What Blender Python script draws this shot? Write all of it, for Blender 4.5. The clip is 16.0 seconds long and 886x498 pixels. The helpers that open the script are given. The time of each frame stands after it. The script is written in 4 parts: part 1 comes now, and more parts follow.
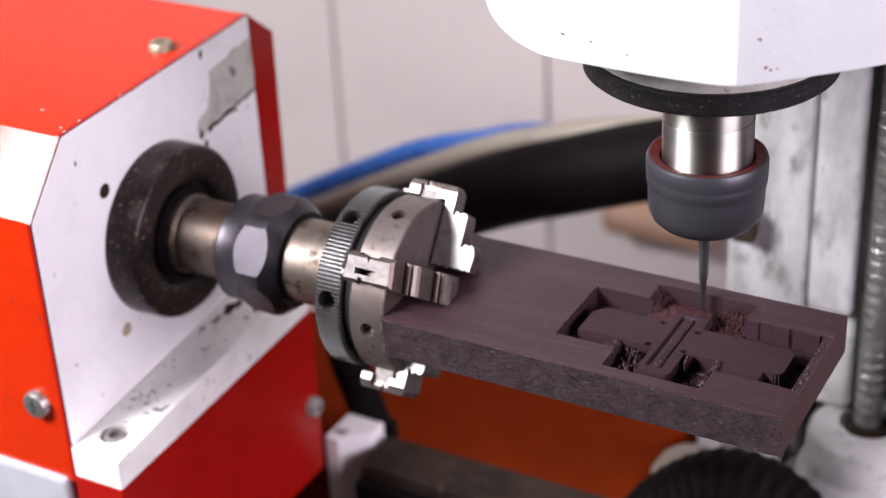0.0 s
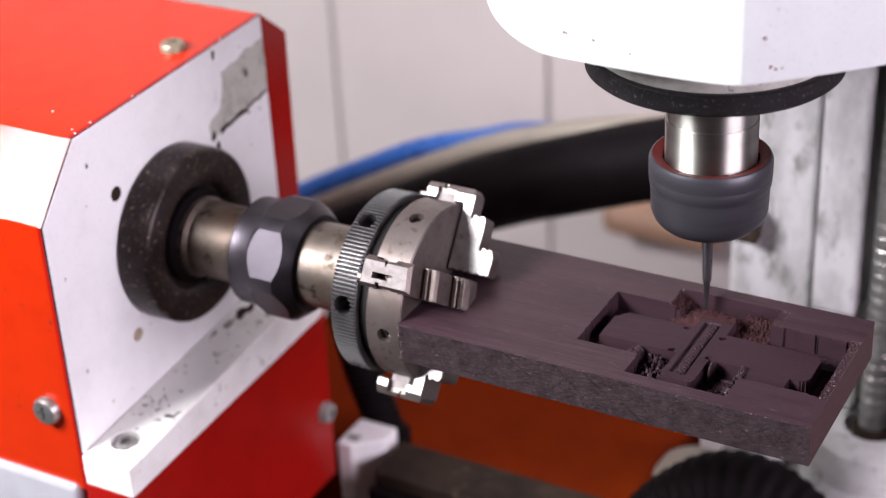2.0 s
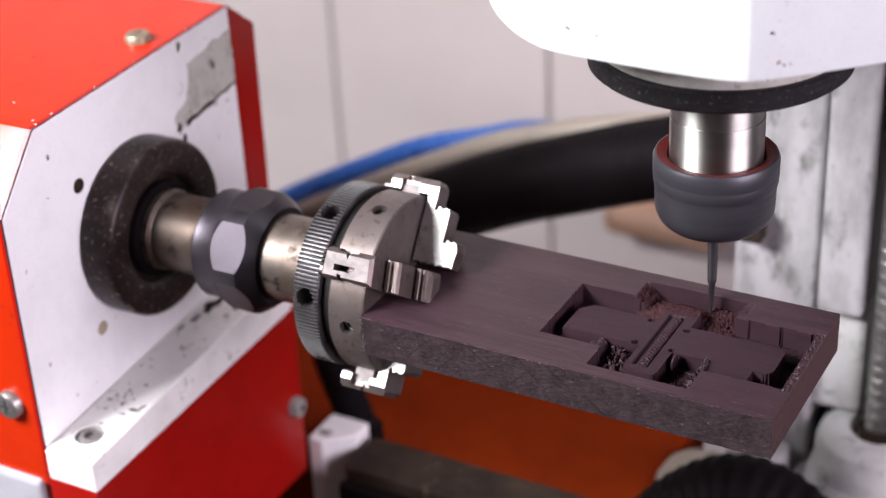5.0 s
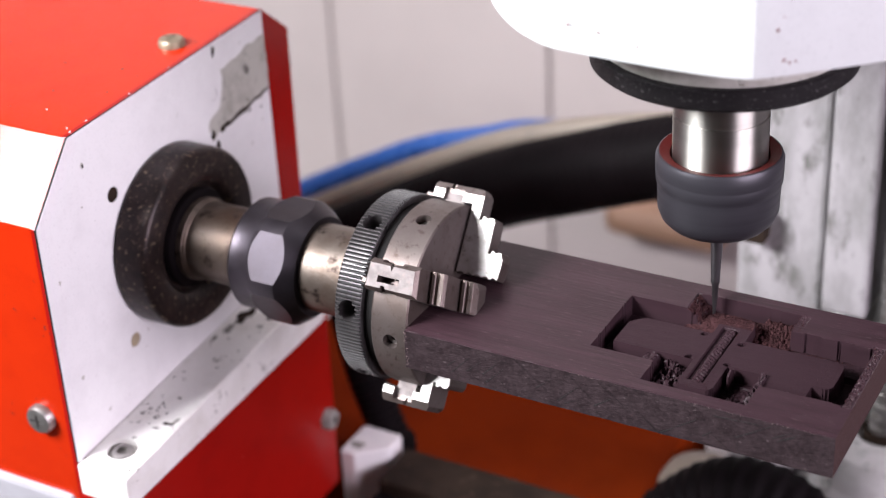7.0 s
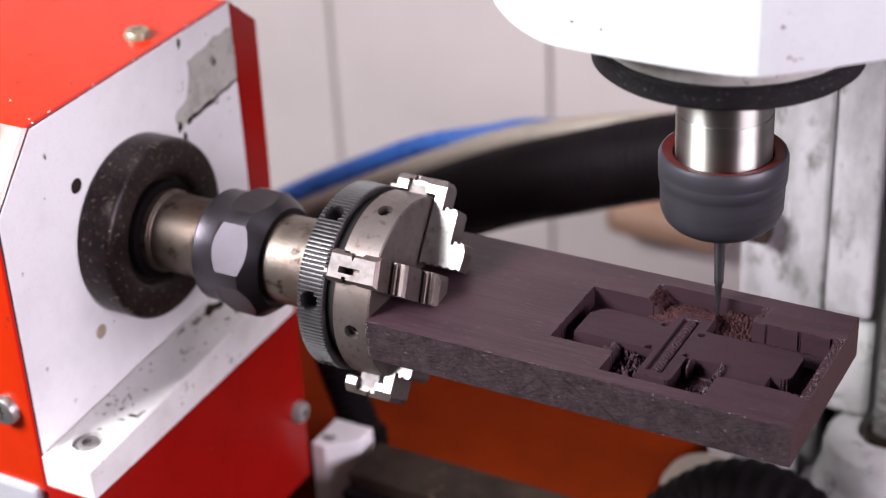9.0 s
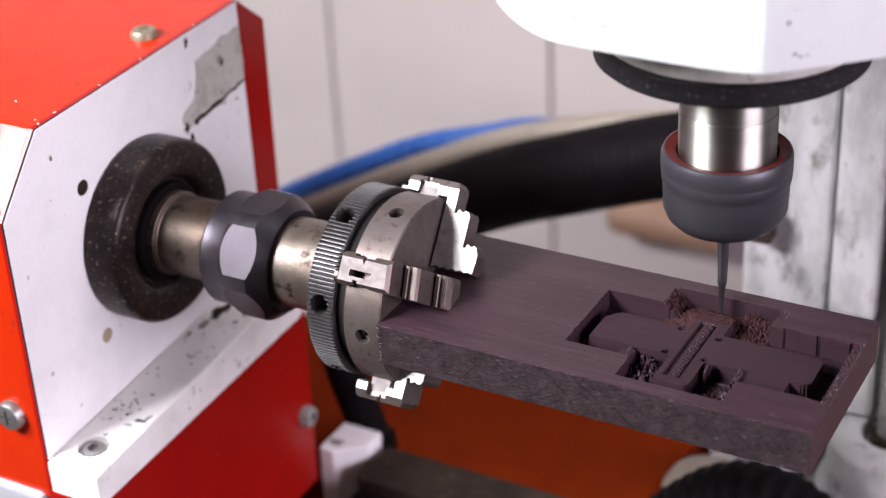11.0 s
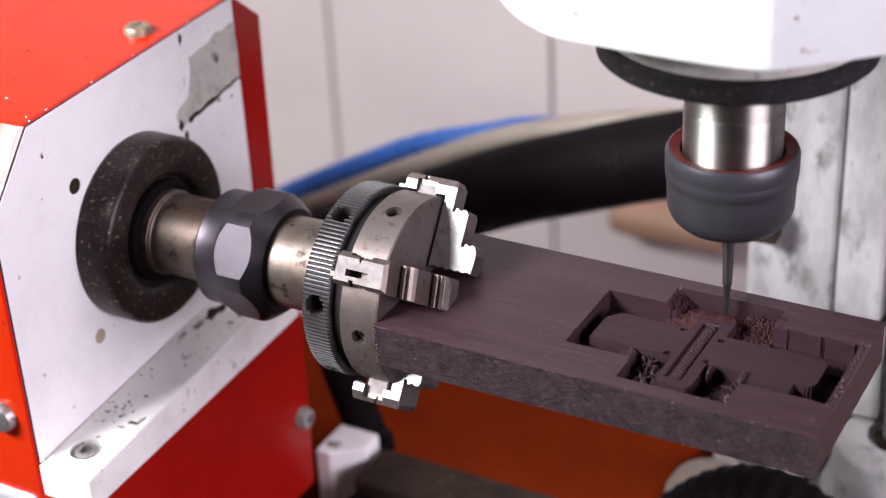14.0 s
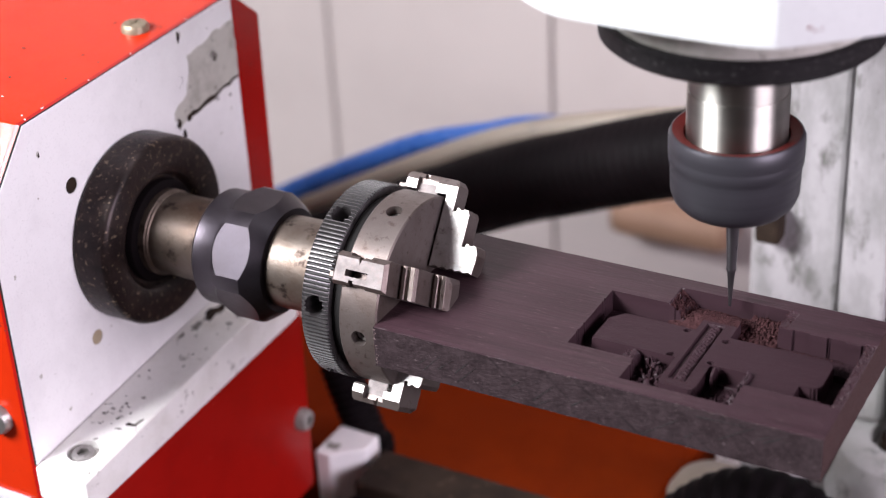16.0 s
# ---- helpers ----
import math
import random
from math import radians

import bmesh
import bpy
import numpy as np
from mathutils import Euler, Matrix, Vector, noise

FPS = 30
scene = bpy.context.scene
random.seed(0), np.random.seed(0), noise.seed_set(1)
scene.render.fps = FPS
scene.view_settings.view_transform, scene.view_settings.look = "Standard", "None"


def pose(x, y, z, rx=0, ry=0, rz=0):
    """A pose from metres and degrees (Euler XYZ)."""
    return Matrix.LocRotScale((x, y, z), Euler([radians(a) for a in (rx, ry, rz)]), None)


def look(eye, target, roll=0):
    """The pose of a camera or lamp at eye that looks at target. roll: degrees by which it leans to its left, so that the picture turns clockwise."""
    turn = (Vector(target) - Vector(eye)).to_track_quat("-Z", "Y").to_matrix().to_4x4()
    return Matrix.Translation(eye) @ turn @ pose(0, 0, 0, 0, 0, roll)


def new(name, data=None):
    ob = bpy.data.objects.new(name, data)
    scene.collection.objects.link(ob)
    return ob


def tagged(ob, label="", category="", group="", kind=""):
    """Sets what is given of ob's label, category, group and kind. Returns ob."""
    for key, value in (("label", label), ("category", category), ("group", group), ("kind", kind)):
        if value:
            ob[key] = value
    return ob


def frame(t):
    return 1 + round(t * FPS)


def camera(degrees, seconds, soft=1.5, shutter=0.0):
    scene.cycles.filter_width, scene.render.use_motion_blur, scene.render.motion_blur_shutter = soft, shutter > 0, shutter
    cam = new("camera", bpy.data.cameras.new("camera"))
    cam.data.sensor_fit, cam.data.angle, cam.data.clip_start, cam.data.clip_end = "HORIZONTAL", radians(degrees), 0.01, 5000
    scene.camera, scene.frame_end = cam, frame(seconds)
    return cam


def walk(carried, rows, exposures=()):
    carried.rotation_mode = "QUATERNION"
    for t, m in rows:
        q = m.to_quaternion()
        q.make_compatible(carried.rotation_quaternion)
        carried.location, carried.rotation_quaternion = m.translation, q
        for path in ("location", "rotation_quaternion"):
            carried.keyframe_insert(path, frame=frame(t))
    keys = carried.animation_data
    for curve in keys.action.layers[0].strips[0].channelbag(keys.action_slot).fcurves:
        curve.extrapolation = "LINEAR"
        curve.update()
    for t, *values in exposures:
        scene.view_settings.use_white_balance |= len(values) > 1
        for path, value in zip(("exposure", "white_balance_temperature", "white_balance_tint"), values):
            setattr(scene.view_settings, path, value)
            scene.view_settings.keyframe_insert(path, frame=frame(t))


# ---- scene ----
# ---- camera ----
AXIS = 1.0          # height of the rotary axis above the workshop floor


def eye_at(x, y, z):
    return look((x, y, z + AXIS), (x - 0.43625737, y + 0.75765591, z + AXIS - 0.48542459), -3.0)


cam = camera(29.16, 16.0, 1.15)
cam.data.dof.use_dof, cam.data.dof.focus_distance, cam.data.dof.aperture_fstop = True, 0.535, 9.0
walk(cam, [
    (0, eye_at(0.28402, -0.45203, 0.30752)),
    (2, eye_at(0.28066, -0.44610, 0.30383)),
    (4, eye_at(0.27740, -0.44034, 0.30024)),
    (6, eye_at(0.27422, -0.43473, 0.29674)),
    (8, eye_at(0.27112, -0.42927, 0.29334)),
    (10, eye_at(0.26811, -0.42395, 0.29002)),
    (12, eye_at(0.26517, -0.41877, 0.28679)),
    (14, eye_at(0.26230, -0.41372, 0.28364)),
    (16, eye_at(0.25951, -0.40879, 0.28057)),
])

# ---- light ----
world = bpy.data.worlds.new("workshop_air")
scene.world = world
world.use_nodes = True
world.node_tree.nodes["Background"].inputs[0].default_value = (0.80, 0.76, 0.80, 1)
world.node_tree.nodes["Background"].inputs[1].default_value = 0.25


def area_lamp(name, eye, target, sx, sy, power, colour):
    data = bpy.data.lights.new(name, "AREA")
    data.shape, data.size, data.size_y, data.energy, data.color = "RECTANGLE", sx, sy, power, colour
    ob = new(name, data)
    ob.matrix_world = look(eye, target)
    return ob


area_lamp("work_lamp", (-0.53, -0.62, AXIS + 0.60), (0.0, 0, AXIS), 0.46, 0.30, 36, (0.95, 0.955, 1.0))
area_lamp("side_lamp", (1.25, -0.28, AXIS + 0.30), (0.0, 0.05, AXIS - 0.02), 0.8, 0.45, 20, (1.0, 0.89, 1.04))
# Unseen fill light added overhead to lift the ledge and background.
area_lamp("overhead_fill", (-0.10, 0.30, AXIS + 1.40), (-0.05, 0.25, AXIS), 0.7, 0.5, 6.0, (1.0, 0.90, 1.0))


# ---- materials ----
def nodes_of(name):
    m = bpy.data.materials.new(name)
    m.use_nodes = True
    nt = m.node_tree
    return m, nt, nt.nodes["Principled BSDF"]


def add(nt, kind, **values):
    n = nt.nodes.new(kind)
    for key, value in values.items():
        n.inputs[key].default_value = value
    return n


def coords(nt, stretch=(1, 1, 1)):
    tc = nt.nodes.new("ShaderNodeTexCoord")
    mp = nt.nodes.new("ShaderNodeMapping")
    mp.inputs["Scale"].default_value = stretch
    nt.links.new(tc.outputs["Object"], mp.inputs["Vector"])
    return mp.outputs["Vector"]


def noise_of(nt, vec, scale, detail=6, rough=0.6):
    n = add(nt, "ShaderNodeTexNoise", Scale=scale, Detail=detail, Roughness=rough)
    nt.links.new(vec, n.inputs["Vector"])
    return n.outputs["Fac"]


def ramp(nt, fac, lo, hi):
    n = nt.nodes.new("ShaderNodeMapRange")
    n.inputs["From Min"].default_value, n.inputs["From Max"].default_value = lo, hi
    nt.links.new(fac, n.inputs["Value"])
    return n.outputs["Result"]


def mixed(nt, fac, a, b):
    n = nt.nodes.new("ShaderNodeMix")
    n.data_type = "RGBA"
    nt.links.new(fac, n.inputs["Factor"])
    for key, c in (("A", a), ("B", b)):
        sock = [s for s in n.inputs if s.name == key and s.type == "RGBA"][0]
        if isinstance(c, tuple):
            sock.default_value = (*c, 1)
        else:
            nt.links.new(c, sock)
    return [s for s in n.outputs if s.type == "RGBA"][0]


def surface(name, base, other, rough=0.4, metal=0.0, scale=60, lo=0.45, hi=0.7, grain=900, bump=0.15,
            stretch=(1, 1, 1), spots=None, spot_scale=120, spot_lo=0.64, spot_hi=0.70, rough_var=0.15, coat=0.0):
    """A worn surface: two tones by large noise, fine grain in tone and relief, and spots of dirt."""
    m, nt, p = nodes_of(name)
    vec = coords(nt, stretch)
    col = mixed(nt, ramp(nt, noise_of(nt, vec, scale), lo, hi), base, other)
    fine = noise_of(nt, vec, grain, 3)
    dark = tuple(c * 0.8 for c in base)
    col2 = mixed(nt, ramp(nt, fine, 0.55, 0.9), col, dark)
    if spots:
        col2 = mixed(nt, ramp(nt, noise_of(nt, vec, spot_scale, 4, 0.7), spot_lo, spot_hi), col2, spots)
    nt.links.new(col2, p.inputs["Base Color"])
    r = nt.nodes.new("ShaderNodeMapRange")
    r.inputs["To Min"].default_value, r.inputs["To Max"].default_value = max(rough - rough_var, 0.03), min(rough + rough_var, 1)
    nt.links.new(noise_of(nt, vec, scale * 3), r.inputs["Value"])
    nt.links.new(r.outputs["Result"], p.inputs["Roughness"])
    p.inputs["Metallic"].default_value = metal
    p.inputs["Coat Weight"].default_value = coat
    b = add(nt, "ShaderNodeBump", Strength=bump, Distance=0.0004)
    nt.links.new(fine, b.inputs["Height"])
    nt.links.new(b.outputs["Normal"], p.inputs["Normal"])
    return m


RED = surface("red_paint", (0.40, 0.0185, 0.0026), (0.365, 0.0155, 0.0024), 0.15, rough_var=0.03, spots=(0.16, 0.02, 0.015), spot_scale=260, spot_lo=0.665, spot_hi=0.69, bump=0.05, grain=1500)
RED.node_tree.nodes["Principled BSDF"].inputs["Specular IOR Level"].default_value = 0.20
WHITE = surface("white_paint", (0.78, 0.76, 0.77), (0.72, 0.70, 0.71), 0.45, spots=(0.25, 0.22, 0.18), spot_scale=210, spot_lo=0.69, spot_hi=0.72, bump=0.05, grain=1200)
DIRTY_WHITE = surface("stained_white_paint", (0.78, 0.76, 0.74), (0.67, 0.645, 0.61), 0.5, spots=(0.12, 0.10, 0.08), spot_scale=110, spot_lo=0.62, spot_hi=0.70, bump=0.2)
BARE = surface("bare_scraped_metal", (0.50, 0.48, 0.44), (0.34, 0.32, 0.28), 0.55, 0.2, scale=140, spots=(0.12, 0.11, 0.09), spot_scale=260, bump=0.4)
BLACK = surface("blackened_steel", (0.0150, 0.0100, 0.0100), (0.0270, 0.0172, 0.0155), 0.36, 0.45, scale=160, lo=0.4, hi=0.65, spots=(0.20, 0.145, 0.100), spot_scale=560, spot_lo=0.585, spot_hi=0.68, bump=0.3)
lathed = BLACK.node_tree
lathed.nodes["Principled BSDF"].inputs["Specular IOR Level"].default_value = 0.35
lathed.nodes["Principled BSDF"].inputs["Anisotropic"].default_value = 0.7
round_x = lathed.nodes.new("ShaderNodeTangent")
round_x.direction_type, round_x.axis = "RADIAL", "X"
lathed.nodes["Principled BSDF"].inputs["Anisotropic Rotation"].default_value = 0.25
lathed.links.new(round_x.outputs["Tangent"], lathed.nodes["Principled BSDF"].inputs["Tangent"])
DUSTY_BLACK = surface("dusty_black_steel", (0.008, 0.0066, 0.0075), (0.013, 0.011, 0.012), 0.55, 0.1, scale=60, spots=(0.10, 0.095, 0.095), spot_scale=900, spot_lo=0.58, spot_hi=0.74, grain=2000, bump=0.3)
DUSTY_BLACK.node_tree.nodes["Principled BSDF"].inputs["Specular IOR Level"].default_value = 0.15
STEEL = surface("worn_steel", (0.158, 0.131, 0.123), (0.118, 0.090, 0.080), 0.44, 0.7, scale=45, lo=0.4, hi=0.65, spots=(0.070, 0.045, 0.038), spot_scale=330, spot_lo=0.55, spot_hi=0.72, grain=1500, bump=0.14)
SHAFT = surface("stained_steel", (0.165, 0.137, 0.118), (0.080, 0.049, 0.034), 0.46, 0.8, scale=45, lo=0.36, hi=0.66, spots=(0.03, 0.019, 0.015), spot_scale=150, spot_lo=0.56, spot_hi=0.68, bump=0.25)
ZINC = surface("yellow_zinc", (0.30, 0.245, 0.175), (0.19, 0.15, 0.10), 0.45, 0.6, scale=200)
# The red paint again, darkened for faces turned away from the work lamp.
SHADED_RED = surface("shaded_red_paint", (0.270, 0.0058, 0.0040), (0.242, 0.0050, 0.0034), 0.25, rough_var=0.05, spots=(0.16, 0.02, 0.015), spot_scale=260, spot_lo=0.665, spot_hi=0.69, bump=0.05, grain=1500)
SHADED_RED.node_tree.nodes["Principled BSDF"].inputs["Specular IOR Level"].default_value = 0.25
KNURL = surface("knurled_steel", (0.175, 0.162, 0.168), (0.105, 0.094, 0.096), 0.42, 0.8, scale=120, lo=0.4, hi=0.62, spots=(0.04, 0.034, 0.03), spot_scale=300, spot_lo=0.56, spot_hi=0.70, bump=0.3)
GROOVE_TONE = surface("dark_groove_tone", (0.020, 0.018, 0.019), (0.034, 0.030, 0.029), 0.6, 0.2, scale=150, bump=0.2)
CAST = surface("dusty_cast_steel", (0.25, 0.22, 0.215), (0.17, 0.145, 0.14), 0.6, 0.3, scale=260, lo=0.4, hi=0.6, spots=(0.26, 0.21, 0.20), spot_scale=600, spot_lo=0.52, spot_hi=0.7, grain=2500, bump=0.6)
DARK_STEEL = surface("dark_steel", (0.048, 0.041, 0.049), (0.034, 0.028, 0.032), 0.36, 0.85, scale=50, spots=(0.03, 0.022, 0.02), spot_scale=420, spot_lo=0.66, spot_hi=0.78, bump=0.05)
BRIGHT = surface("bright_steel", (0.34, 0.325, 0.315), (0.24, 0.22, 0.21), 0.44, 0.9, scale=150, spots=(0.10, 0.08, 0.07), spot_scale=300, spot_lo=0.58, spot_hi=0.74, bump=0.3)
TURNED = surface("turned_steel", (0.54, 0.52, 0.48), (0.46, 0.445, 0.41), 0.45, 1.0, scale=40, stretch=(0.02, 0.02, 3), grain=20, bump=0.0, rough_var=0.04)
turned = TURNED.node_tree
turned.nodes["Principled BSDF"].inputs["Anisotropic"].default_value = 0.95
turned.nodes["Principled BSDF"].inputs["Anisotropic Rotation"].default_value = 0.25
about = turned.nodes.new("ShaderNodeTangent")
about.direction_type, about.axis = "RADIAL", "Z"
turned.links.new(about.outputs["Tangent"], turned.nodes["Principled BSDF"].inputs["Tangent"])
RUST = surface("rusty_groove", (0.050, 0.028, 0.020), (0.024, 0.015, 0.013), 0.7, 0.2, scale=400, bump=0.4)
FOOT = surface("grimy_casting_paint", (0.54, 0.53, 0.52), (0.38, 0.37, 0.35), 0.6, scale=50, spots=(0.07, 0.075, 0.055), spot_scale=70, spot_lo=0.57, spot_hi=0.72)
NUT = surface("oxide_steel", (0.050, 0.047, 0.056), (0.038, 0.036, 0.043), 0.42, 0.5, stretch=(0.05, 0.05, 6), scale=40, grain=90, bump=0.03)
RED_RING = surface("dull_red_steel", (0.085, 0.010, 0.009), (0.06, 0.008, 0.007), 0.5, 0.0)
RED_RING.node_tree.nodes["Principled BSDF"].inputs["Specular IOR Level"].default_value = 0.15
TOOL = surface("grey_carbide", (0.16, 0.15, 0.16), (0.10, 0.095, 0.10), 0.32, 0.9, stretch=(1, 1, 0.3))
HOLE = surface("dark_hole", (0.012, 0.011, 0.011), (0.02, 0.018, 0.018), 0.7)
HOLE.node_tree.nodes["Principled BSDF"].inputs["Specular IOR Level"].default_value = 0.1
HEAD = surface("white_gloss_paint", (0.71, 0.73, 0.73), (0.67, 0.69, 0.69), 0.4, spots=(0.45, 0.2, 0.17), spot_scale=150, spot_lo=0.76, spot_hi=0.78, bump=0.03)
COLUMN = surface("mottled_grey_paint", (0.345, 0.325, 0.335), (0.235, 0.225, 0.225), 0.6, scale=75, lo=0.42, hi=0.62, spots=(0.09, 0.088, 0.078), spot_scale=95, spot_lo=0.54, spot_hi=0.72, stretch=(1, 1, 0.45))
PANEL = surface("beige_panel", (0.43, 0.372, 0.362), (0.39, 0.337, 0.328), 0.6, scale=8)
BLUE = surface("blue_hose", (0.026, 0.096, 0.335), (0.022, 0.082, 0.290), 0.3, bump=0.03)
RUBBER = surface("black_rubber", (0.0036, 0.0022, 0.0028), (0.0058, 0.0038, 0.0046), 0.65, scale=50)
RUBBER.node_tree.nodes["Principled BSDF"].inputs["Specular IOR Level"].default_value = 0.07
SAND = surface("sand_cable", (0.248, 0.204, 0.165), (0.209, 0.176, 0.149), 0.6)
ORANGE = surface("orange_machine_paint", (0.175, 0.0190, 0.0014), (0.118, 0.0118, 0.0009), 0.8, scale=15, spots=(0.06, 0.012, 0.004), spot_scale=22, spot_lo=0.60, spot_hi=0.80)
ORANGE.node_tree.nodes["Principled BSDF"].inputs["Specular IOR Level"].default_value = 0.04
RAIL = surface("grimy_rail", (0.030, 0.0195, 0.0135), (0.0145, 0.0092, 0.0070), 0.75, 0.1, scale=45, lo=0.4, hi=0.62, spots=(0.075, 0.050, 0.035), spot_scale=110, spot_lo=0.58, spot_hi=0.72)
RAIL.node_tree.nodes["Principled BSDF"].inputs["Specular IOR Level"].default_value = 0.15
CREAM = surface("cream_plastic", (0.372, 0.3, 0.204), (0.3, 0.24, 0.168), 0.55)
FIBRE_HIGHLIGHT = surface("fibre_and_highlight", (0.20, 0.145, 0.14), (0.12, 0.085, 0.082), 0.8)
WOOD_CHIP = surface("wood_dust", (0.052, 0.0215, 0.0235), (0.024, 0.0100, 0.0115), 0.95, scale=300, grain=2500, bump=0.5)
WOOD_CHIP.node_tree.nodes["Principled BSDF"].inputs["Specular IOR Level"].default_value = 0.1


def wood_material():
    m, nt, p = nodes_of("dark_hardwood")
    vec = coords(nt, (6, 60, 60))
    fine = coords(nt, (14, 260, 260))
    col = mixed(nt, ramp(nt, noise_of(nt, vec, 3, 5), 0.35, 0.7), (0.0285, 0.0130, 0.0174), (0.0460, 0.0225, 0.0292))
    col = mixed(nt, ramp(nt, noise_of(nt, fine, 3, 4), 0.52, 0.80), col, (0.018, 0.0090, 0.0110))
    col = mixed(nt, ramp(nt, noise_of(nt, coords(nt, (110, 900, 900)), 2.0, 2), 0.65, 0.73), col, (0.105, 0.072, 0.074))
    nt.links.new(col, p.inputs["Base Color"])
    p.inputs["Roughness"].default_value = 0.44
    p.inputs["Specular IOR Level"].default_value = 0.42
    b = add(nt, "ShaderNodeBump", Strength=0.35, Distance=0.0003)
    nt.links.new(noise_of(nt, fine, 4, 4), b.inputs["Height"])
    nt.links.new(b.outputs["Normal"], p.inputs["Normal"])
    return m


WOOD = wood_material()


def sawn_wood(name, a, b, pale, dark, slant):
    """Sawn wood: blotches, pale flecks of torn fibre and slanting saw marks."""
    m, nt, p = nodes_of(name)
    vec = coords(nt)
    turned_vec = coords(nt)
    turned_vec.node.inputs["Rotation"].default_value = (0, radians(slant), 0)
    squeeze = nt.nodes.new("ShaderNodeMapping")
    squeeze.inputs["Scale"].default_value = (330, 330, 20)
    nt.links.new(turned_vec, squeeze.inputs["Vector"])
    tilt = squeeze.outputs["Vector"]
    col = mixed(nt, ramp(nt, noise_of(nt, vec, 230, 7, 0.7), 0.36, 0.68), a, b)
    col = mixed(nt, ramp(nt, noise_of(nt, tilt, 1.4, 4), 0.61, 0.72), col, dark)
    col = mixed(nt, ramp(nt, noise_of(nt, coords(nt, (350, 900, 900)), 1.0, 3), 0.665, 0.72), col, pale)
    col = mixed(nt, ramp(nt, noise_of(nt, vec, 800, 4, 0.75), 0.52, 0.70), col, tuple(c * 1.15 for c in b))
    col = mixed(nt, ramp(nt, noise_of(nt, vec, 520, 4, 0.75), 0.56, 0.72), col, dark)
    nt.links.new(col, p.inputs["Base Color"])
    p.inputs["Roughness"].default_value, p.inputs["Specular IOR Level"].default_value = 0.7, 0.15
    bu = add(nt, "ShaderNodeBump", Strength=0.8, Distance=0.0006)
    nt.links.new(noise_of(nt, coords(nt, (400, 700, 700)), 1.2, 5), bu.inputs["Height"])
    nt.links.new(bu.outputs["Normal"], p.inputs["Normal"])
    return m


WOOD_MILLED = surface("milled_hardwood", (0.0310, 0.0152, 0.0200), (0.0240, 0.0116, 0.0154), 0.5, scale=40, stretch=(1, 5, 5), grain=700, bump=0.1)
WOOD_MILLED.node_tree.nodes["Principled BSDF"].inputs["Specular IOR Level"].default_value = 0.2
WOOD_SIDE = sawn_wood("sawn_wood_side", (0.0165, 0.0098, 0.0114), (0.0375, 0.0250, 0.0280), (0.090, 0.068, 0.071), (0.0100, 0.0064, 0.0072), 50)
SAW_MARK = surface("scorched_saw_mark", (0.0060, 0.0036, 0.0042), (0.0110, 0.0068, 0.0078), 0.8, scale=300)
WOOD_END = sawn_wood("sawn_wood_end", (0.040, 0.020, 0.020), (0.052, 0.027, 0.026), (0.075, 0.045, 0.043), (0.024, 0.012, 0.012), 0)
BROWN_BLOCK = surface("grained_brown", (0.26, 0.150, 0.100), (0.21, 0.120, 0.075), 0.6, stretch=(1, 8, 8))
SPECK = surface("red_speck", (0.20, 0.055, 0.055), (0.14, 0.035, 0.035), 0.9)
BASE_GREY = surface("smooth_grey_paint", (0.34, 0.33, 0.36), (0.30, 0.29, 0.315), 0.45)
GRIME = surface("grey_grime", (0.17, 0.155, 0.14), (0.28, 0.265, 0.25), 0.8, scale=500, lo=0.4, hi=0.6)


# ---- builders ----
def thing(name, origin, label, category, group="", kind=""):
    ob = new(name)
    ob.location = Vector(origin) + Vector((0, 0, AXIS))
    ob["origin"] = list(origin)
    ob.empty_display_size = 0.02
    return tagged(ob, label, category, group, kind)


def part(name, bm, material, parent, label="", smooth=False):
    me = bpy.data.meshes.new(name)
    bmesh.ops.recalc_face_normals(bm, faces=bm.faces)
    bm.to_mesh(me)
    bm.free()
    me.materials.append(material)
    if smooth:
        me.polygons.foreach_set("use_smooth", [True] * len(me.polygons))
        me.set_sharp_from_angle(angle=radians(35))
    ob = new(name, me)
    ob.parent = parent
    top = parent
    while top.parent:
        top = top.parent
    if parent is top:
        ob.location = -Vector(top["origin"])
    return tagged(ob, label)


def box(x0, x1, y0, y1, z0, z1, bevel=0.0008, bm=None):
    b = bmesh.new()
    r = bmesh.ops.create_cube(b, size=1)
    for v in b.verts:
        v.co = Vector(((x0 + x1) / 2 + v.co.x * (x1 - x0), (y0 + y1) / 2 + v.co.y * (y1 - y0), (z0 + z1) / 2 + v.co.z * (z1 - z0)))
    if bevel:
        bmesh.ops.bevel(b, geom=b.edges[:], offset=bevel, segments=2, affect="EDGES", profile=0.5)
    return b


def prism(points, axis, a, b_, bevel=0.0008):
    """A prism over a polygon: axis 'x' takes points (y, z), 'z' takes (x, y), 'y' takes (x, z)."""
    bm = bmesh.new()

    def at(p, h):
        return {"x": (h, p[0], p[1]), "y": (p[0], h, p[1]), "z": (p[0], p[1], h)}[axis]
    lo = [bm.verts.new(at(p, a)) for p in points]
    hi = [bm.verts.new(at(p, b_)) for p in points]
    n = len(points)
    bm.faces.new(lo)
    bm.faces.new(hi[::-1])
    for i in range(n):
        bm.faces.new((lo[i], hi[i], hi[(i + 1) % n], lo[(i + 1) % n]))
    bmesh.ops.recalc_face_normals(bm, faces=bm.faces)
    if bevel:
        bmesh.ops.bevel(bm, geom=bm.edges[:], offset=bevel, segments=2, affect="EDGES", profile=0.5)
    return bm


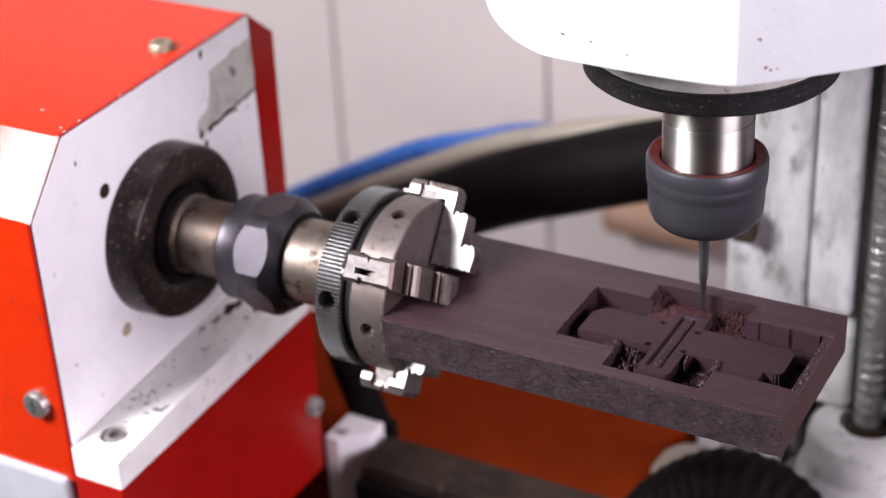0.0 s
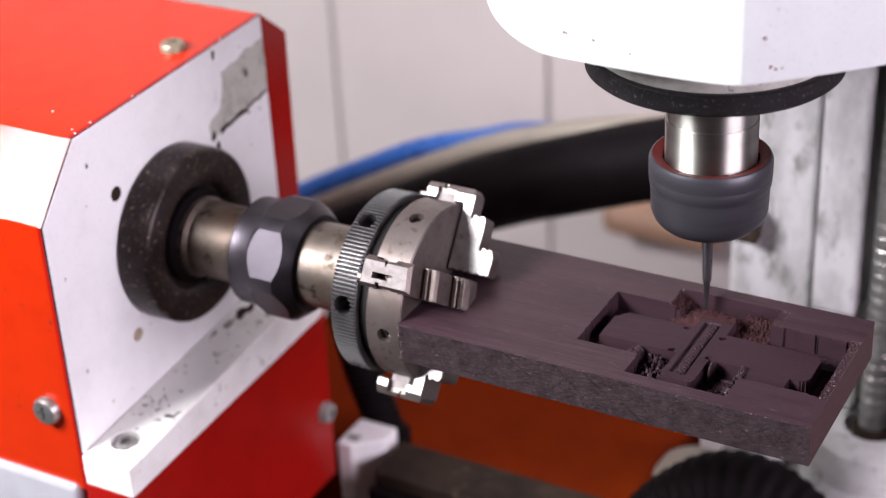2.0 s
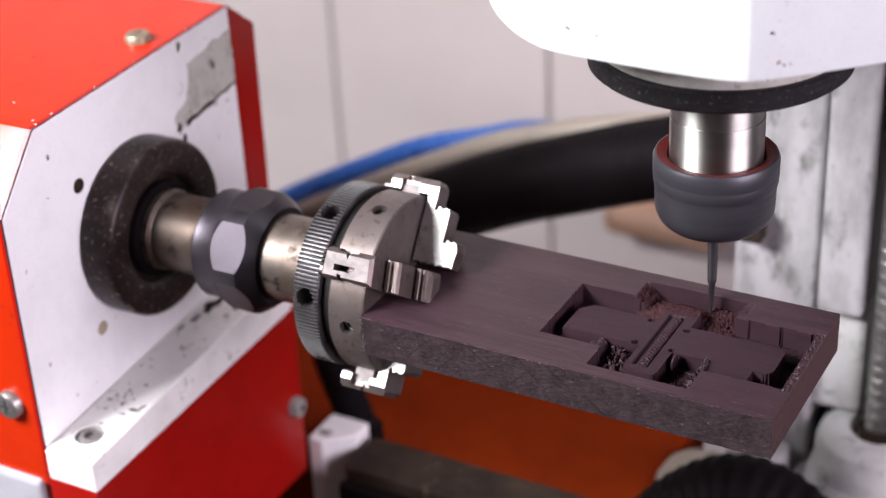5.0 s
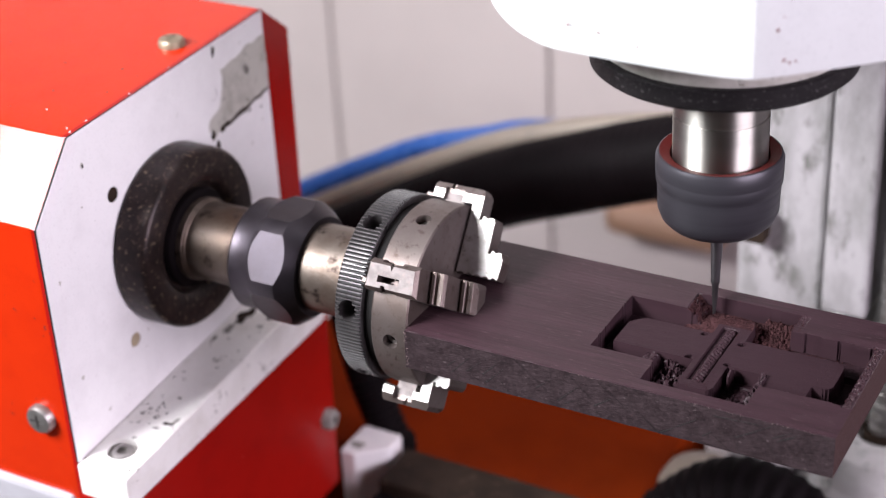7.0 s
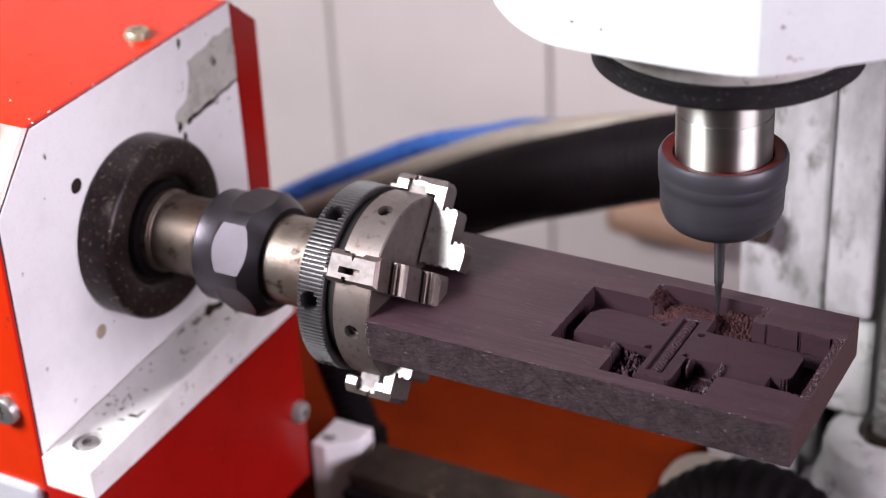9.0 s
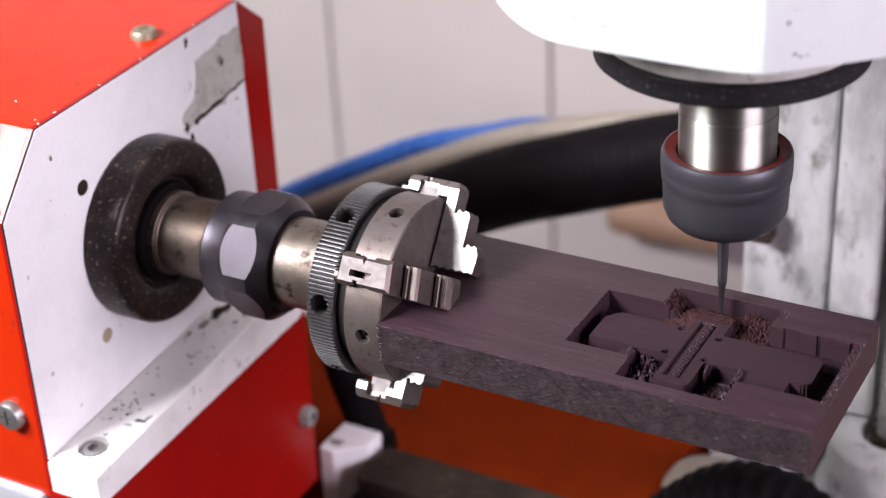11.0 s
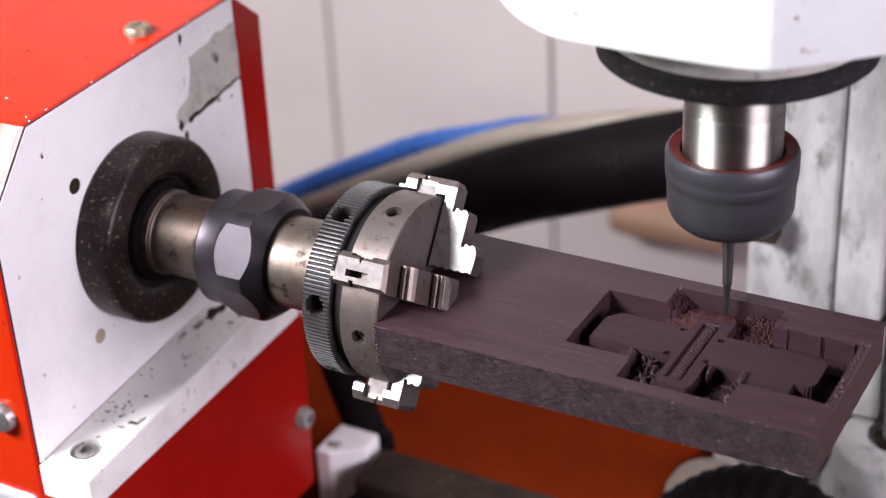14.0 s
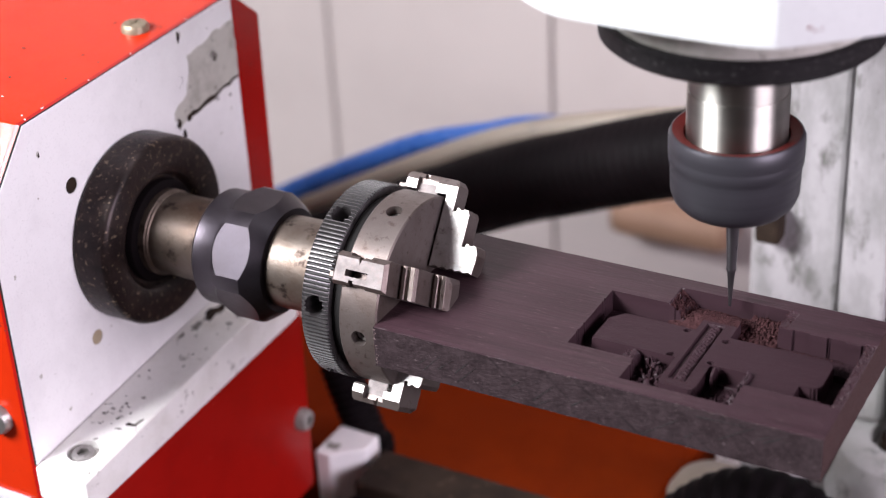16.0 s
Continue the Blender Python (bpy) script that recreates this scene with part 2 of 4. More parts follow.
def lathe(profile, axis, centre=(0, 0, 0), seg=96, wave=None):
    """Turn a closed or open profile of (along, radius) about an axis through centre. wave(i, radius) alters the radius."""
    bm = bmesh.new()
    rings = []
    for h, r in profile:
        row = []
        if r < 1e-6:
            tip = (h, 0, 0) if axis == "x" else (0, 0, h) if axis == "z" else (0, h, 0)
            rings.append([bm.verts.new(Vector(tip) + Vector(centre))])
            continue
        for i in range(seg):
            a = 2 * math.pi * i / seg
            rr = wave(i, h, r) if wave else r
            c, s = rr * math.cos(a), rr * math.sin(a)
            co = (h, c, s) if axis == "x" else (c, s, h) if axis == "z" else (c, h, s)
            row.append(bm.verts.new(Vector(co) + Vector(centre)))
        rings.append(row)
    for a, b in zip(rings, rings[1:]):
        for i in range(seg):
            j = (i + 1) % seg
            if len(a) == 1:
                bm.faces.new((a[0], b[j], b[i]))
            elif len(b) == 1:
                bm.faces.new((a[i], a[j], b[0]))
            else:
                bm.faces.new((a[i], a[j], b[j], b[i]))
    for row in (rings[0], rings[-1]):
        if len(row) > 1:
            bm.faces.new(row)
    return bm


def tube(path, radius, seg=20, ridge=0.0, pitch=0.004, steps=160):
    """A hose along a smooth line through the points, with ridges if asked."""
    pts = [Vector(p) for p in path]
    pts = [pts[0] * 2 - pts[1]] + pts + [pts[-1] * 2 - pts[-2]]
    line = []
    n = len(pts) - 3
    for k in range(steps + 1):
        u = k / steps * n
        i = min(int(u), n - 1)
        t = u - i
        p0, p1, p2, p3 = pts[i:i + 4]
        line.append(0.5 * (2 * p1 + (p2 - p0) * t + (2 * p0 - 5 * p1 + 4 * p2 - p3) * t * t + (3 * p1 - p0 - 3 * p2 + p3) * t ** 3))
    bm = bmesh.new()
    rows, run = [], 0.0
    for k, c in enumerate(line):
        d = (line[min(k + 1, steps)] - line[max(k - 1, 0)]).normalized()
        run += (c - line[k - 1]).length if k else 0
        side = d.cross(Vector((0, 0, 1))).normalized()
        up = side.cross(d)
        r = radius + (ridge * math.sin(run / pitch * 2 * math.pi) if ridge else 0)
        rows.append([bm.verts.new(c + side * (r * math.cos(2 * math.pi * j / seg)) + up * (r * math.sin(2 * math.pi * j / seg))) for j in range(seg)])
    for a, b in zip(rows, rows[1:]):
        for j in range(seg):
            bm.faces.new((a[j], a[(j + 1) % seg], b[(j + 1) % seg], b[j]))
    bm.faces.new(rows[0])
    bm.faces.new(rows[-1])
    return bm


def cut(ob, tools):
    """Cut holes into a mesh: each tool is a closed bmesh in the mesh's own space."""
    for bm in [tools[0].copy()] + list(tools):
        bmesh.ops.recalc_face_normals(bm, faces=bm.faces)
        me = bpy.data.meshes.new("tool")
        bm.to_mesh(me)
        bm.free()
        knife = bpy.data.objects.new("tool", me)
        scene.collection.objects.link(knife)
        knife.matrix_world = ob.matrix_world
        mod = ob.modifiers.new("cut", "BOOLEAN")
        mod.object, mod.operation, mod.solver = knife, "DIFFERENCE", "EXACT"
        knife.parent, knife.matrix_local = ob.parent, ob.matrix_local
        bpy.context.view_layer.update()
        done = bpy.data.meshes.new_from_object(ob.evaluated_get(bpy.context.evaluated_depsgraph_get()))
        ob.modifiers.clear()
        ob.data = done
        bpy.data.objects.remove(knife)
        bpy.data.meshes.remove(me)


def drill(point, direction, radius, depth, seg=24, lead=0.003):
    """A round tool that starts lead above point and goes depth below it, against direction."""
    bm = bmesh.new()
    bmesh.ops.create_cone(bm, cap_ends=True, segments=seg, radius1=radius, radius2=radius, depth=depth + lead)
    d = Vector(direction).normalized()
    bmesh.ops.translate(bm, verts=bm.verts, vec=(0, 0, (lead - depth) / 2))
    bmesh.ops.rotate(bm, verts=bm.verts, cent=(0, 0, 0), matrix=d.to_track_quat("Z", "Y").to_matrix())
    bmesh.ops.translate(bm, verts=bm.verts, vec=point)
    return bm


def radial(x, degrees, radius):
    """A point at an angle about the rotary axis, and its outward direction."""
    d = Vector((0, math.cos(radians(degrees)), math.sin(radians(degrees))))
    return Vector((x, 0, 0)) + d * radius, d


def turn_to(bm, point, direction):
    d = Vector(direction).normalized()
    bmesh.ops.rotate(bm, verts=bm.verts, cent=(0, 0, 0), matrix=d.to_track_quat("Z", "Y").to_matrix())
    bmesh.ops.translate(bm, verts=bm.verts, vec=point)
    return bm


# ---- setting ----
def setting(name, bm, material, label):
    me = bpy.data.meshes.new(name)
    bmesh.ops.recalc_face_normals(bm, faces=bm.faces)
    bm.to_mesh(me)
    bm.free()
    me.materials.append(material)
    ob = new(name, me)
    ob.location = (0, 0, AXIS)
    return tagged(ob, label, kind="structure")


ROOM = surface("room_plaster", (0.21, 0.185, 0.19), (0.18, 0.16, 0.165), 0.8, scale=3, grain=200)
CONCRETE = surface("floor_concrete", (0.21, 0.195, 0.19), (0.16, 0.15, 0.145), 0.7, scale=4, grain=150)
setting("floor", box(-2.2, 2.4, -2.6, 1.2, -1.05, -1.0, 0), CONCRETE, "grey concrete workshop floor")
setting("ceiling", box(-2.2, 2.4, -2.6, 1.2, 1.6, 1.65, 0), ROOM, "plain grey workshop ceiling")
setting("wall_north", box(-2.2, 2.4, 1.15, 1.2, -1.0, 1.6, 0), ROOM, "plain pale workshop wall")
setting("wall_south", box(-2.2, 2.4, -2.6, -2.55, -1.0, 1.6, 0), ROOM, "plain pale workshop wall")
setting("wall_west", box(-2.2, -2.15, -2.55, 1.15, -1.0, 1.6, 0), ROOM, "plain pale workshop wall")
setting("wall_east", box(2.35, 2.4, -2.55, 1.15, -1.0, 1.6, 0), ROOM, "plain pale workshop wall")


def enclosure():
    e = thing("machine_enclosure", (-0.1, 0.50, -1.0), "beige sheet metal enclosure panels behind the machine", "machine enclosure")
    xs = (-0.8513, -0.6826, -0.514, -0.3453, -0.1767, -0.008, 0.1606, 0.3293)
    for a, b in zip(xs, xs[1:]):
        part("panel", box(a + 0.0008, b - 0.0008, 0.500, 0.506, -1.0, 0.45, 0.002), PANEL, e)
    # Made-up brown block gives the brown patch beneath the dust hose.
    part("brown_block", box(-0.128, -0.045, 0.472, 0.4995, -0.247, -0.222, 0.009), BROWN_BLOCK, e, "plain brown block added on the panel")
    part("backing", box(xs[0], xs[-1], 0.507, 0.512, -1.0, 0.45, 0), SAND, e)


enclosure()


def bed():
    b = thing("machine_bed", (-0.1, 0.1, -0.30), "orange-red painted cast machine bed", "machine bed")
    part("casting", box(-0.45, 0.056, 0.086, 0.180, -0.30, -0.1505, 0.004), ORANGE, b)
    # Made-up pale box behind the casting, a surface to catch light.
    part("rear_filler", box(-0.14, 0.068, 0.182, 0.298, -0.30, -0.205, 0.003), WHITE, b, "plain pale box added behind the casting")
    c = thing("bench", (0, 0, -1.0), "grey steel workbench under the machine", "bench")
    part("worktop", box(-0.5, 0.5, -0.35, 0.31, -0.34, -0.30, 0.003), RAIL, c)
    for x in (-0.46, 0.46):
        for y in (-0.31, 0.27):
            part("leg", box(x - 0.03, x + 0.03, y - 0.03, y + 0.03, -1.0, -0.34, 0.002), RAIL, c)


bed()


def column():
    c = thing("machine_column", (0.15, 0.2, -0.30), "mottled grey painted machine column with stained slide plates", "machine column")
    part("slide_plate", box(0.072, 0.1079, 0.160, 0.19, -0.30, 0.30, 0.002), COLUMN, c)
    part("slide_plate", box(0.1091, 0.1280, 0.157, 0.19, -0.072, 0.30, 0.002), COLUMN, c)
    # The recess behind the lead screw gets a dark tone.
    part("back_plate", box(0.070, 0.30, 0.192, 0.25, -0.30, 0.30, 0.002), RAIL, c, "dark recess plate")
    part("side_plate", box(0.158, 0.30, 0.150, 0.191, -0.30, 0.30, 0.002), COLUMN, c)
    part("foot", box(0.104, 0.30, 0.118, 0.191, -0.30, -0.150, 0.006), FOOT, c)
    part("bearing_boss", lathe([(-0.152, 0), (-0.152, 0.0300), (-0.1485, 0.0290), (-0.1450, 0.0262), (-0.1330, 0.0258), (-0.1285, 0.0245), (-0.1255, 0.0205), (-0.1252, 0.0125), (-0.1300, 0.0110), (-0.1300, 0)], "z", (0.1385, 0.162, 0), 64), FOOT, c, "rounded pale cast bearing boss", True)
    part("lower_block", box(0.1055, 0.1290, 0.165, 0.191, -0.124, -0.076, 0.003), FOOT, c)
    part("stop_block", box(0.0765, 0.0865, 0.150, 0.1595, -0.0435, -0.029, 0.002), RAIL, c, "small dark stop block")
    w = thing("lead_screw", (0.138, 0.165, -0.12), "bright steel lead screw beside the column", "lead screw")
    rod = [(-0.1245, 0.0)]
    n = 900
    for k in range(n + 1):
        z = -0.1245 + 0.4 * k / n
        rod.append((z, 0.0048 + 0.0016 * math.cos(2 * math.pi * (z / 0.0029))))
    rod.append((0.2755, 0.0))
    part("threaded_rod", lathe(rod, "z", (0.1385, 0.162, 0), 28), BRIGHT, w, "", True)
    part("end_collar", lathe([(-0.125, 0.0), (-0.125, 0.0085), (-0.1305, 0.0085), (-0.1305, 0)], "z", (0.1385, 0.162, 0), 28), RAIL, w, "", True)


column()


def hoses():
    h = thing("blue_air_hose", (-0.1, 0.25, -0.1), "glossy blue plastic air hose", "hose")
    part("hose", tube([(-0.33, 0.26, -0.2072), (-0.25, 0.26, -0.1542), (-0.212, 0.26, -0.1302), (-0.171, 0.26, -0.1077), (-0.1345, 0.26, -0.0892), (-0.0998, 0.26, -0.0777), (-0.068, 0.262, -0.0687), (-0.02, 0.268, -0.0682), (0.06, 0.275, -0.0772)], 0.0060), BLUE, h, smooth=True)
    part("ferrule", lathe([(0, 0), (0, 0.009), (0.02, 0.009), (0.02, 0)], "x", (0.058, 0.275, -0.075), 24), RAIL, h)
    h = thing("sand_cable", (-0.1, 0.25, -0.1), "soft sand-coloured sleeved cable running beside a blue hose", "cable")
    part("sleeve", tube([(-0.33, 0.245, -0.215), (-0.25, 0.245, -0.162), (-0.205, 0.245, -0.136), (-0.160, 0.245, -0.1105), (-0.118, 0.245, -0.088), (-0.080, 0.245, -0.0695), (-0.045, 0.245, -0.0575), (-0.005, 0.245, -0.047), (0.05, 0.245, -0.036)], 0.0062), SAND, h, smooth=True)
    h = thing("dust_hose", (-0.1, 0.22, -0.1), "thick black corrugated dust hose", "hose")
    part("hose", tube([(-0.33, 0.222, -0.235), (-0.25, 0.222, -0.180), (-0.19, 0.222, -0.148), (-0.14, 0.222, -0.120), (-0.10, 0.222, -0.098), (-0.065, 0.222, -0.0805), (-0.03, 0.222, -0.0665), (0.015, 0.222, -0.0495), (0.08, 0.222, -0.031), (0.2, 0.222, -0.006)], 0.0193, ridge=0.0002, pitch=0.0045, steps=600), RUBBER, h, smooth=True)
    h = thing("drain_hose", (0.09, 0.12, -0.2), "black corrugated hose beside the machine bed", "hose")
    part("hose", tube([(0.046, 0.084, -0.220), (0.062, 0.090, -0.164), (0.084, 0.095, -0.135), (0.107, 0.096, -0.126), (0.129, 0.096, -0.138), (0.143, 0.095, -0.170), (0.148, 0.095, -0.24)], 0.0158, ridge=0.0005, pitch=0.0052, steps=420), RUBBER, h, smooth=True)
    f = thing("bed_end_cap", (0.066, 0.15, -0.2), "rounded cream plastic end cap on the machine bed", "end cap")
    part("cap", lathe([(-0.30, 0), (-0.30, 0.0200), (-0.165, 0.0200), (-0.156, 0.0185), (-0.1500, 0.0150), (-0.1465, 0.0095), (-0.1455, 0.0040), (-0.1454, 0)], "z", (0.0715, 0.128, 0.005), 40), SAND, f, smooth=True)
    f = thing("guide_block", (0.09, 0.15, -0.2), "white painted guide block behind a hose", "block")
    part("block", box(0.0925, 0.1035, 0.135, 0.156, -0.30, -0.139, 0.003), COLUMN, f)


hoses()


# ---- things on the moving table ----
def scribble(points, seed, wobble):
    """An irregular outline: a polygon with its sides broken up by small steps."""
    rnd = random.Random(seed)
    out = []
    for (x0, y0), (x1, y1) in zip(points, points[1:] + points[:1]):
        n = max(2, int(math.hypot(x1 - x0, y1 - y0) / 0.0022))
        for k in range(n):
            t = k / n
            w = wobble if k else wobble * 0.3
            out.append((x0 + (x1 - x0) * t + rnd.uniform(-w, w), y0 + (y1 - y0) * t + rnd.uniform(-w, w)))
    return out


def blob(x, y, w, h, seed):
    """A ragged spot about a point."""
    rnd = random.Random(seed)
    return [(x + w * k * math.cos(a), y + h * k * math.sin(a)) for a, k in ((2 * math.pi * i / 13, rnd.uniform(0.35, 1.15)) for i in range(13))]


def bolt(parent, name, point, direction, radius, height, material, label, socket=False):
    """A round bolt head with a chamfer, and a cross or socket let into it."""
    head = lathe([(-0.001, 0.0), (-0.001, radius), (height * 0.55, radius), (height * 0.9, radius * 0.86), (height, radius * 0.6), (height, 0.0)], "z", seg=40)
    ob = part(name, turn_to(head, point, direction), material, parent, label, True)
    tools = []
    if socket:
        hexa = bmesh.new()
        bmesh.ops.create_cone(hexa, cap_ends=True, segments=6, radius1=radius * 0.5, radius2=radius * 0.5, depth=height)
        bmesh.ops.translate(hexa, verts=hexa.verts, vec=(0, 0, height * 0.9))
        tools.append(turn_to(hexa, point, direction))
    else:
        for w, l in ((0.16, 1.1), (1.1, 0.16)):
            slot = box(-radius * w / 2, radius * w / 2, -radius * l / 2, radius * l / 2, height * 0.55, height * 1.5, 0)
            tools.append(turn_to(slot, point, direction))
    cut(ob, tools)
    return ob


def rotary_axis():
    r = thing("rotary_axis", (0, 0, 0), "red and white rotary axis headstock with a blackened flange", "rotary axis")
    shell = [(-0.0675, -0.078), (-0.0675, 0.0335), (-0.0459, 0.0580), (0.0715, 0.0612), (0.0880, 0.0475), (0.0846, -0.15), (0.0, -0.15), (0.0, -0.078)]
    part("cover", prism(shell, "x", -0.30, -0.0935, 0.0003), RED, r, "glossy red painted sheet metal cover")
    # Added front slice of the cover, with shade put into its red.
    part("cover_front", prism([(y * 0.9992, z * 0.9992) for y, z in shell], "x", -0.0940, -0.0920, 0), SHADED_RED, r, "front of the red cover, shade put into its colour")
    # Added dark strip stands for the shaded gap round the plate.
    part("seam_line", prism([(-0.06748, -0.0609), (-0.06748, 0.0334), (-0.0458, 0.0579), (0.0708, 0.0611), (0.0708, -0.0609)], "x", -0.0922, -0.0914, 0), HOLE, r, "thin dark strip standing for a seam gap")
    plate = part("front_plate", prism([(-0.06738, -0.0609), (-0.06730, 0.03328), (-0.04568, 0.0577), (0.0706, 0.0609), (0.0706, -0.0609)], "x", -0.0950, -0.0911, 0.0003), WHITE, r, "scuffed white front plate")
    cut(plate, [drill((-0.0911, y, z), (1, 0, 0), rad, 0.003) for y, z, rad in ((-0.0281, 0.0283, 0.0029), (-0.0279, -0.0315, 0.0028), (0.0352, 0.0402, 0.0022))])
    part("hole_plug", lathe([(-0.0940, 0.0), (-0.0940, 0.0021), (-0.0914, 0.0021), (-0.0912, 0.0018), (-0.0912, 0.0)], "x", (0, 0.0352, 0.0402), 24), WHITE, r, "white hole plug")
    part("hole_plug", lathe([(-0.0940, 0.0), (-0.0940, 0.0028), (-0.0914, 0.0028), (-0.0912, 0.0024), (-0.0912, 0.0)], "x", (0, -0.0279, -0.0315), 24), CREAM, r, "cream plastic hole plug")
    # Added dark disc gives the open hole its shaded bottom.
    part("hole_backing", lathe([(-0.0940, 0.0), (-0.0940, 0.0027), (-0.09115, 0.0027), (-0.0913, 0.0020), (-0.0913, 0.0)], "x", (0, -0.0281, 0.0283), 24), RAIL, r, "dark disc at the bottom of an open hole")
    part("worn_patch", prism(scribble([(0.0410, 0.0485), (0.0500, 0.0490), (0.0580, 0.0513), (0.0620, 0.0508), (0.0702, 0.0515), (0.0702, 0.0290), (0.0600, 0.0283), (0.0480, 0.0268), (0.0370, 0.0250), (0.0320, 0.0225), (0.0300, 0.0300), (0.0345, 0.0325), (0.0385, 0.0345), (0.0412, 0.0420)], 4, 0.0007), "x", -0.0913, -0.0909, 0), BARE, r, "bare scraped metal patch")
    part("grime_line", prism(scribble([(0.0370, 0.0240), (0.0703, 0.0286), (0.0703, 0.0296), (0.0370, 0.0262)], 41, 0.0006), "x", -0.0911, -0.09085, 0), RAIL, r)
    part("grime_spot", prism(blob(0.0568, 0.0421, 0.0026, 0.0032, 42), "x", -0.0911, -0.09085, 0), GRIME, r)
    for y, z, w, h, seed in ((-0.0412, 0.0456, 0.0010, 0.0018, 1), (0.0375, 0.0571, 0.0016, 0.0034, 2), (0.0345, 0.0180, 0.0022, 0.0050, 3), (-0.0610, 0.010, 0.0008, 0.0011, 5), (-0.0580, -0.030, 0.0009, 0.0016, 6), (0.0640, 0.0180, 0.0009, 0.0011, 7), (-0.0470, -0.050, 0.0012, 0.0010, 8), (0.0560, 0.0110, 0.0008, 0.0009, 9)):
        part("paint_chip", prism(blob(y, z, w * 0.8, h * 0.8, seed), "x", -0.0913, -0.09100, 0), BARE, r)

    def top_at(y):
        return 0.0580 + 0.0032 * (y + 0.0459) / 0.1174

    def ledge_at(y):
        return -0.0605 + 0.084 * (y + 0.069)
    lg = part("ledge", prism([(-0.0690, -0.0605), (0.0620, -0.0495), (0.0620, -0.0676), (-0.0690, -0.0735)], "x", -0.0908, -0.0688, 0.0008), DIRTY_WHITE, r, "scuffed white ledge with dark stains")
    cut(lg, [drill((-0.0805, -0.0555, ledge_at(-0.0555)), (0, -0.084, 1), 0.0058, 0.0030)])
    bolt(r, "cap_screw", (-0.0805, -0.0555, ledge_at(-0.0555) - 0.0030), (0, -0.084, 1), 0.0046, 0.0028, BRIGHT, "sunken steel cap screw", True)
    spots = [(-0.0735, -0.0375, 0.0032, 0.0010, 11), (-0.0716, -0.0350, 0.0009, 0.0030, 12), (-0.0765, -0.0410, 0.0022, 0.0007, 13), (-0.0850, 0.0300, 0.0036, 0.0070, 14), (-0.0752, 0.0264, 0.0014, 0.0014, 15), (-0.0862, 0.0200, 0.0022, 0.0050, 16), (-0.0750, 0.0340, 0.0040, 0.0036, 17), (-0.0710, -0.0640, 0.0008, 0.0012, 18), (-0.0880, 0.0120, 0.0010, 0.0040, 19), (-0.0860, 0.0400, 0.0034, 0.0060, 20)]
    dots = random.Random(77)
    for k in range(26):
        spots.append((dots.gauss(-0.0850, 0.0030), dots.gauss(-0.0350, 0.0060), dots.uniform(0.0003, 0.0011), dots.uniform(0.0003, 0.0009), 200 + k))
    for k in range(16):
        spots.append((dots.uniform(-0.089, -0.072), dots.uniform(-0.015, 0.050), dots.uniform(0.0002, 0.0007), dots.uniform(0.0003, 0.0008), 240 + k))
    for k, (x, y, w, h, seed) in enumerate(spots):
        if not -0.0900 < x < -0.0700:
            continue
        bm = prism(blob(x, y, w, h, seed), "z", -0.0002, 0.0001, 0)
        for v in bm.verts:
            v.co.z += ledge_at(v.co.y)
        part("grime_spot", bm, RAIL if k % 3 == 0 else GRIME, r)
    part("base_plate", box(-0.30, -0.0955, -0.0700, -0.001, -0.15, -0.0763, 0.002), BASE_GREY, r)
    part("pedestal", prism([(-0.0686, -0.15), (-0.0686, -0.0740), (0.0645, -0.0666), (0.0625, -0.15)], "x", -0.0916, -0.0692, 0.0005), SHADED_RED, r, "red painted pedestal panel, shade put into its colour")
    bolt(r, "cover_bolt", (-0.1040, 0.0305, top_at(0.0305)), (0, 0, 1), 0.0050, 0.0030, ZINC, "dull yellow zinc cover bolt")
    bolt(r, "side_screw", (-0.1040, -0.0675, -0.0445), (0, -1, 0), 0.0056, 0.0036, BRIGHT, "bright domed cover screw")
    disc = [(-0.0908, 0.0), (-0.0908, 0.0330), (-0.0900, 0.0338), (-0.0790, 0.0338), (-0.0781, 0.0335), (-0.0774, 0.0329), (-0.0770, 0.0320), (-0.0774, 0.0240), (-0.0777, 0.0222), (-0.0784, 0.0212), (-0.0796, 0.0206), (-0.0806, 0.0196), (-0.0808, 0.0172), (-0.0808, 0.0)]
    part("flange", lathe(disc, "x"), BLACK, r, "blackened steel flange with rust specks", True)
    part("seal_ring", lathe([(-0.0812, 0.0150), (-0.0812, 0.0186), (-0.0795, 0.0188), (-0.0780, 0.0182), (-0.0776, 0.0170), (-0.0776, 0.0150)], "x"), RUBBER, r, "black seal ring round the shaft", True)
    for x, y, w, h, seed in ((-0.0931, -0.0420, 0.0012, 0.0009, 61), (-0.0934, -0.0330, 0.0008, 0.0013, 62), (-0.0928, -0.0100, 0.0006, 0.0010, 63), (-0.0927, 0.0130, 0.0005, 0.0008, 64), (-0.0960, -0.0400, 0.0009, 0.0008, 65), (-0.1120, -0.0310, 0.0012, 0.0006, 66), (-0.0926, 0.0450, 0.0005, 0.0011, 67)):
        part("paint_nick", prism(blob(x, y, w * 0.4, h * 0.45, seed), "z", top_at(y) - 0.0003, top_at(y) + 0.00012, 0), WHITE, r)
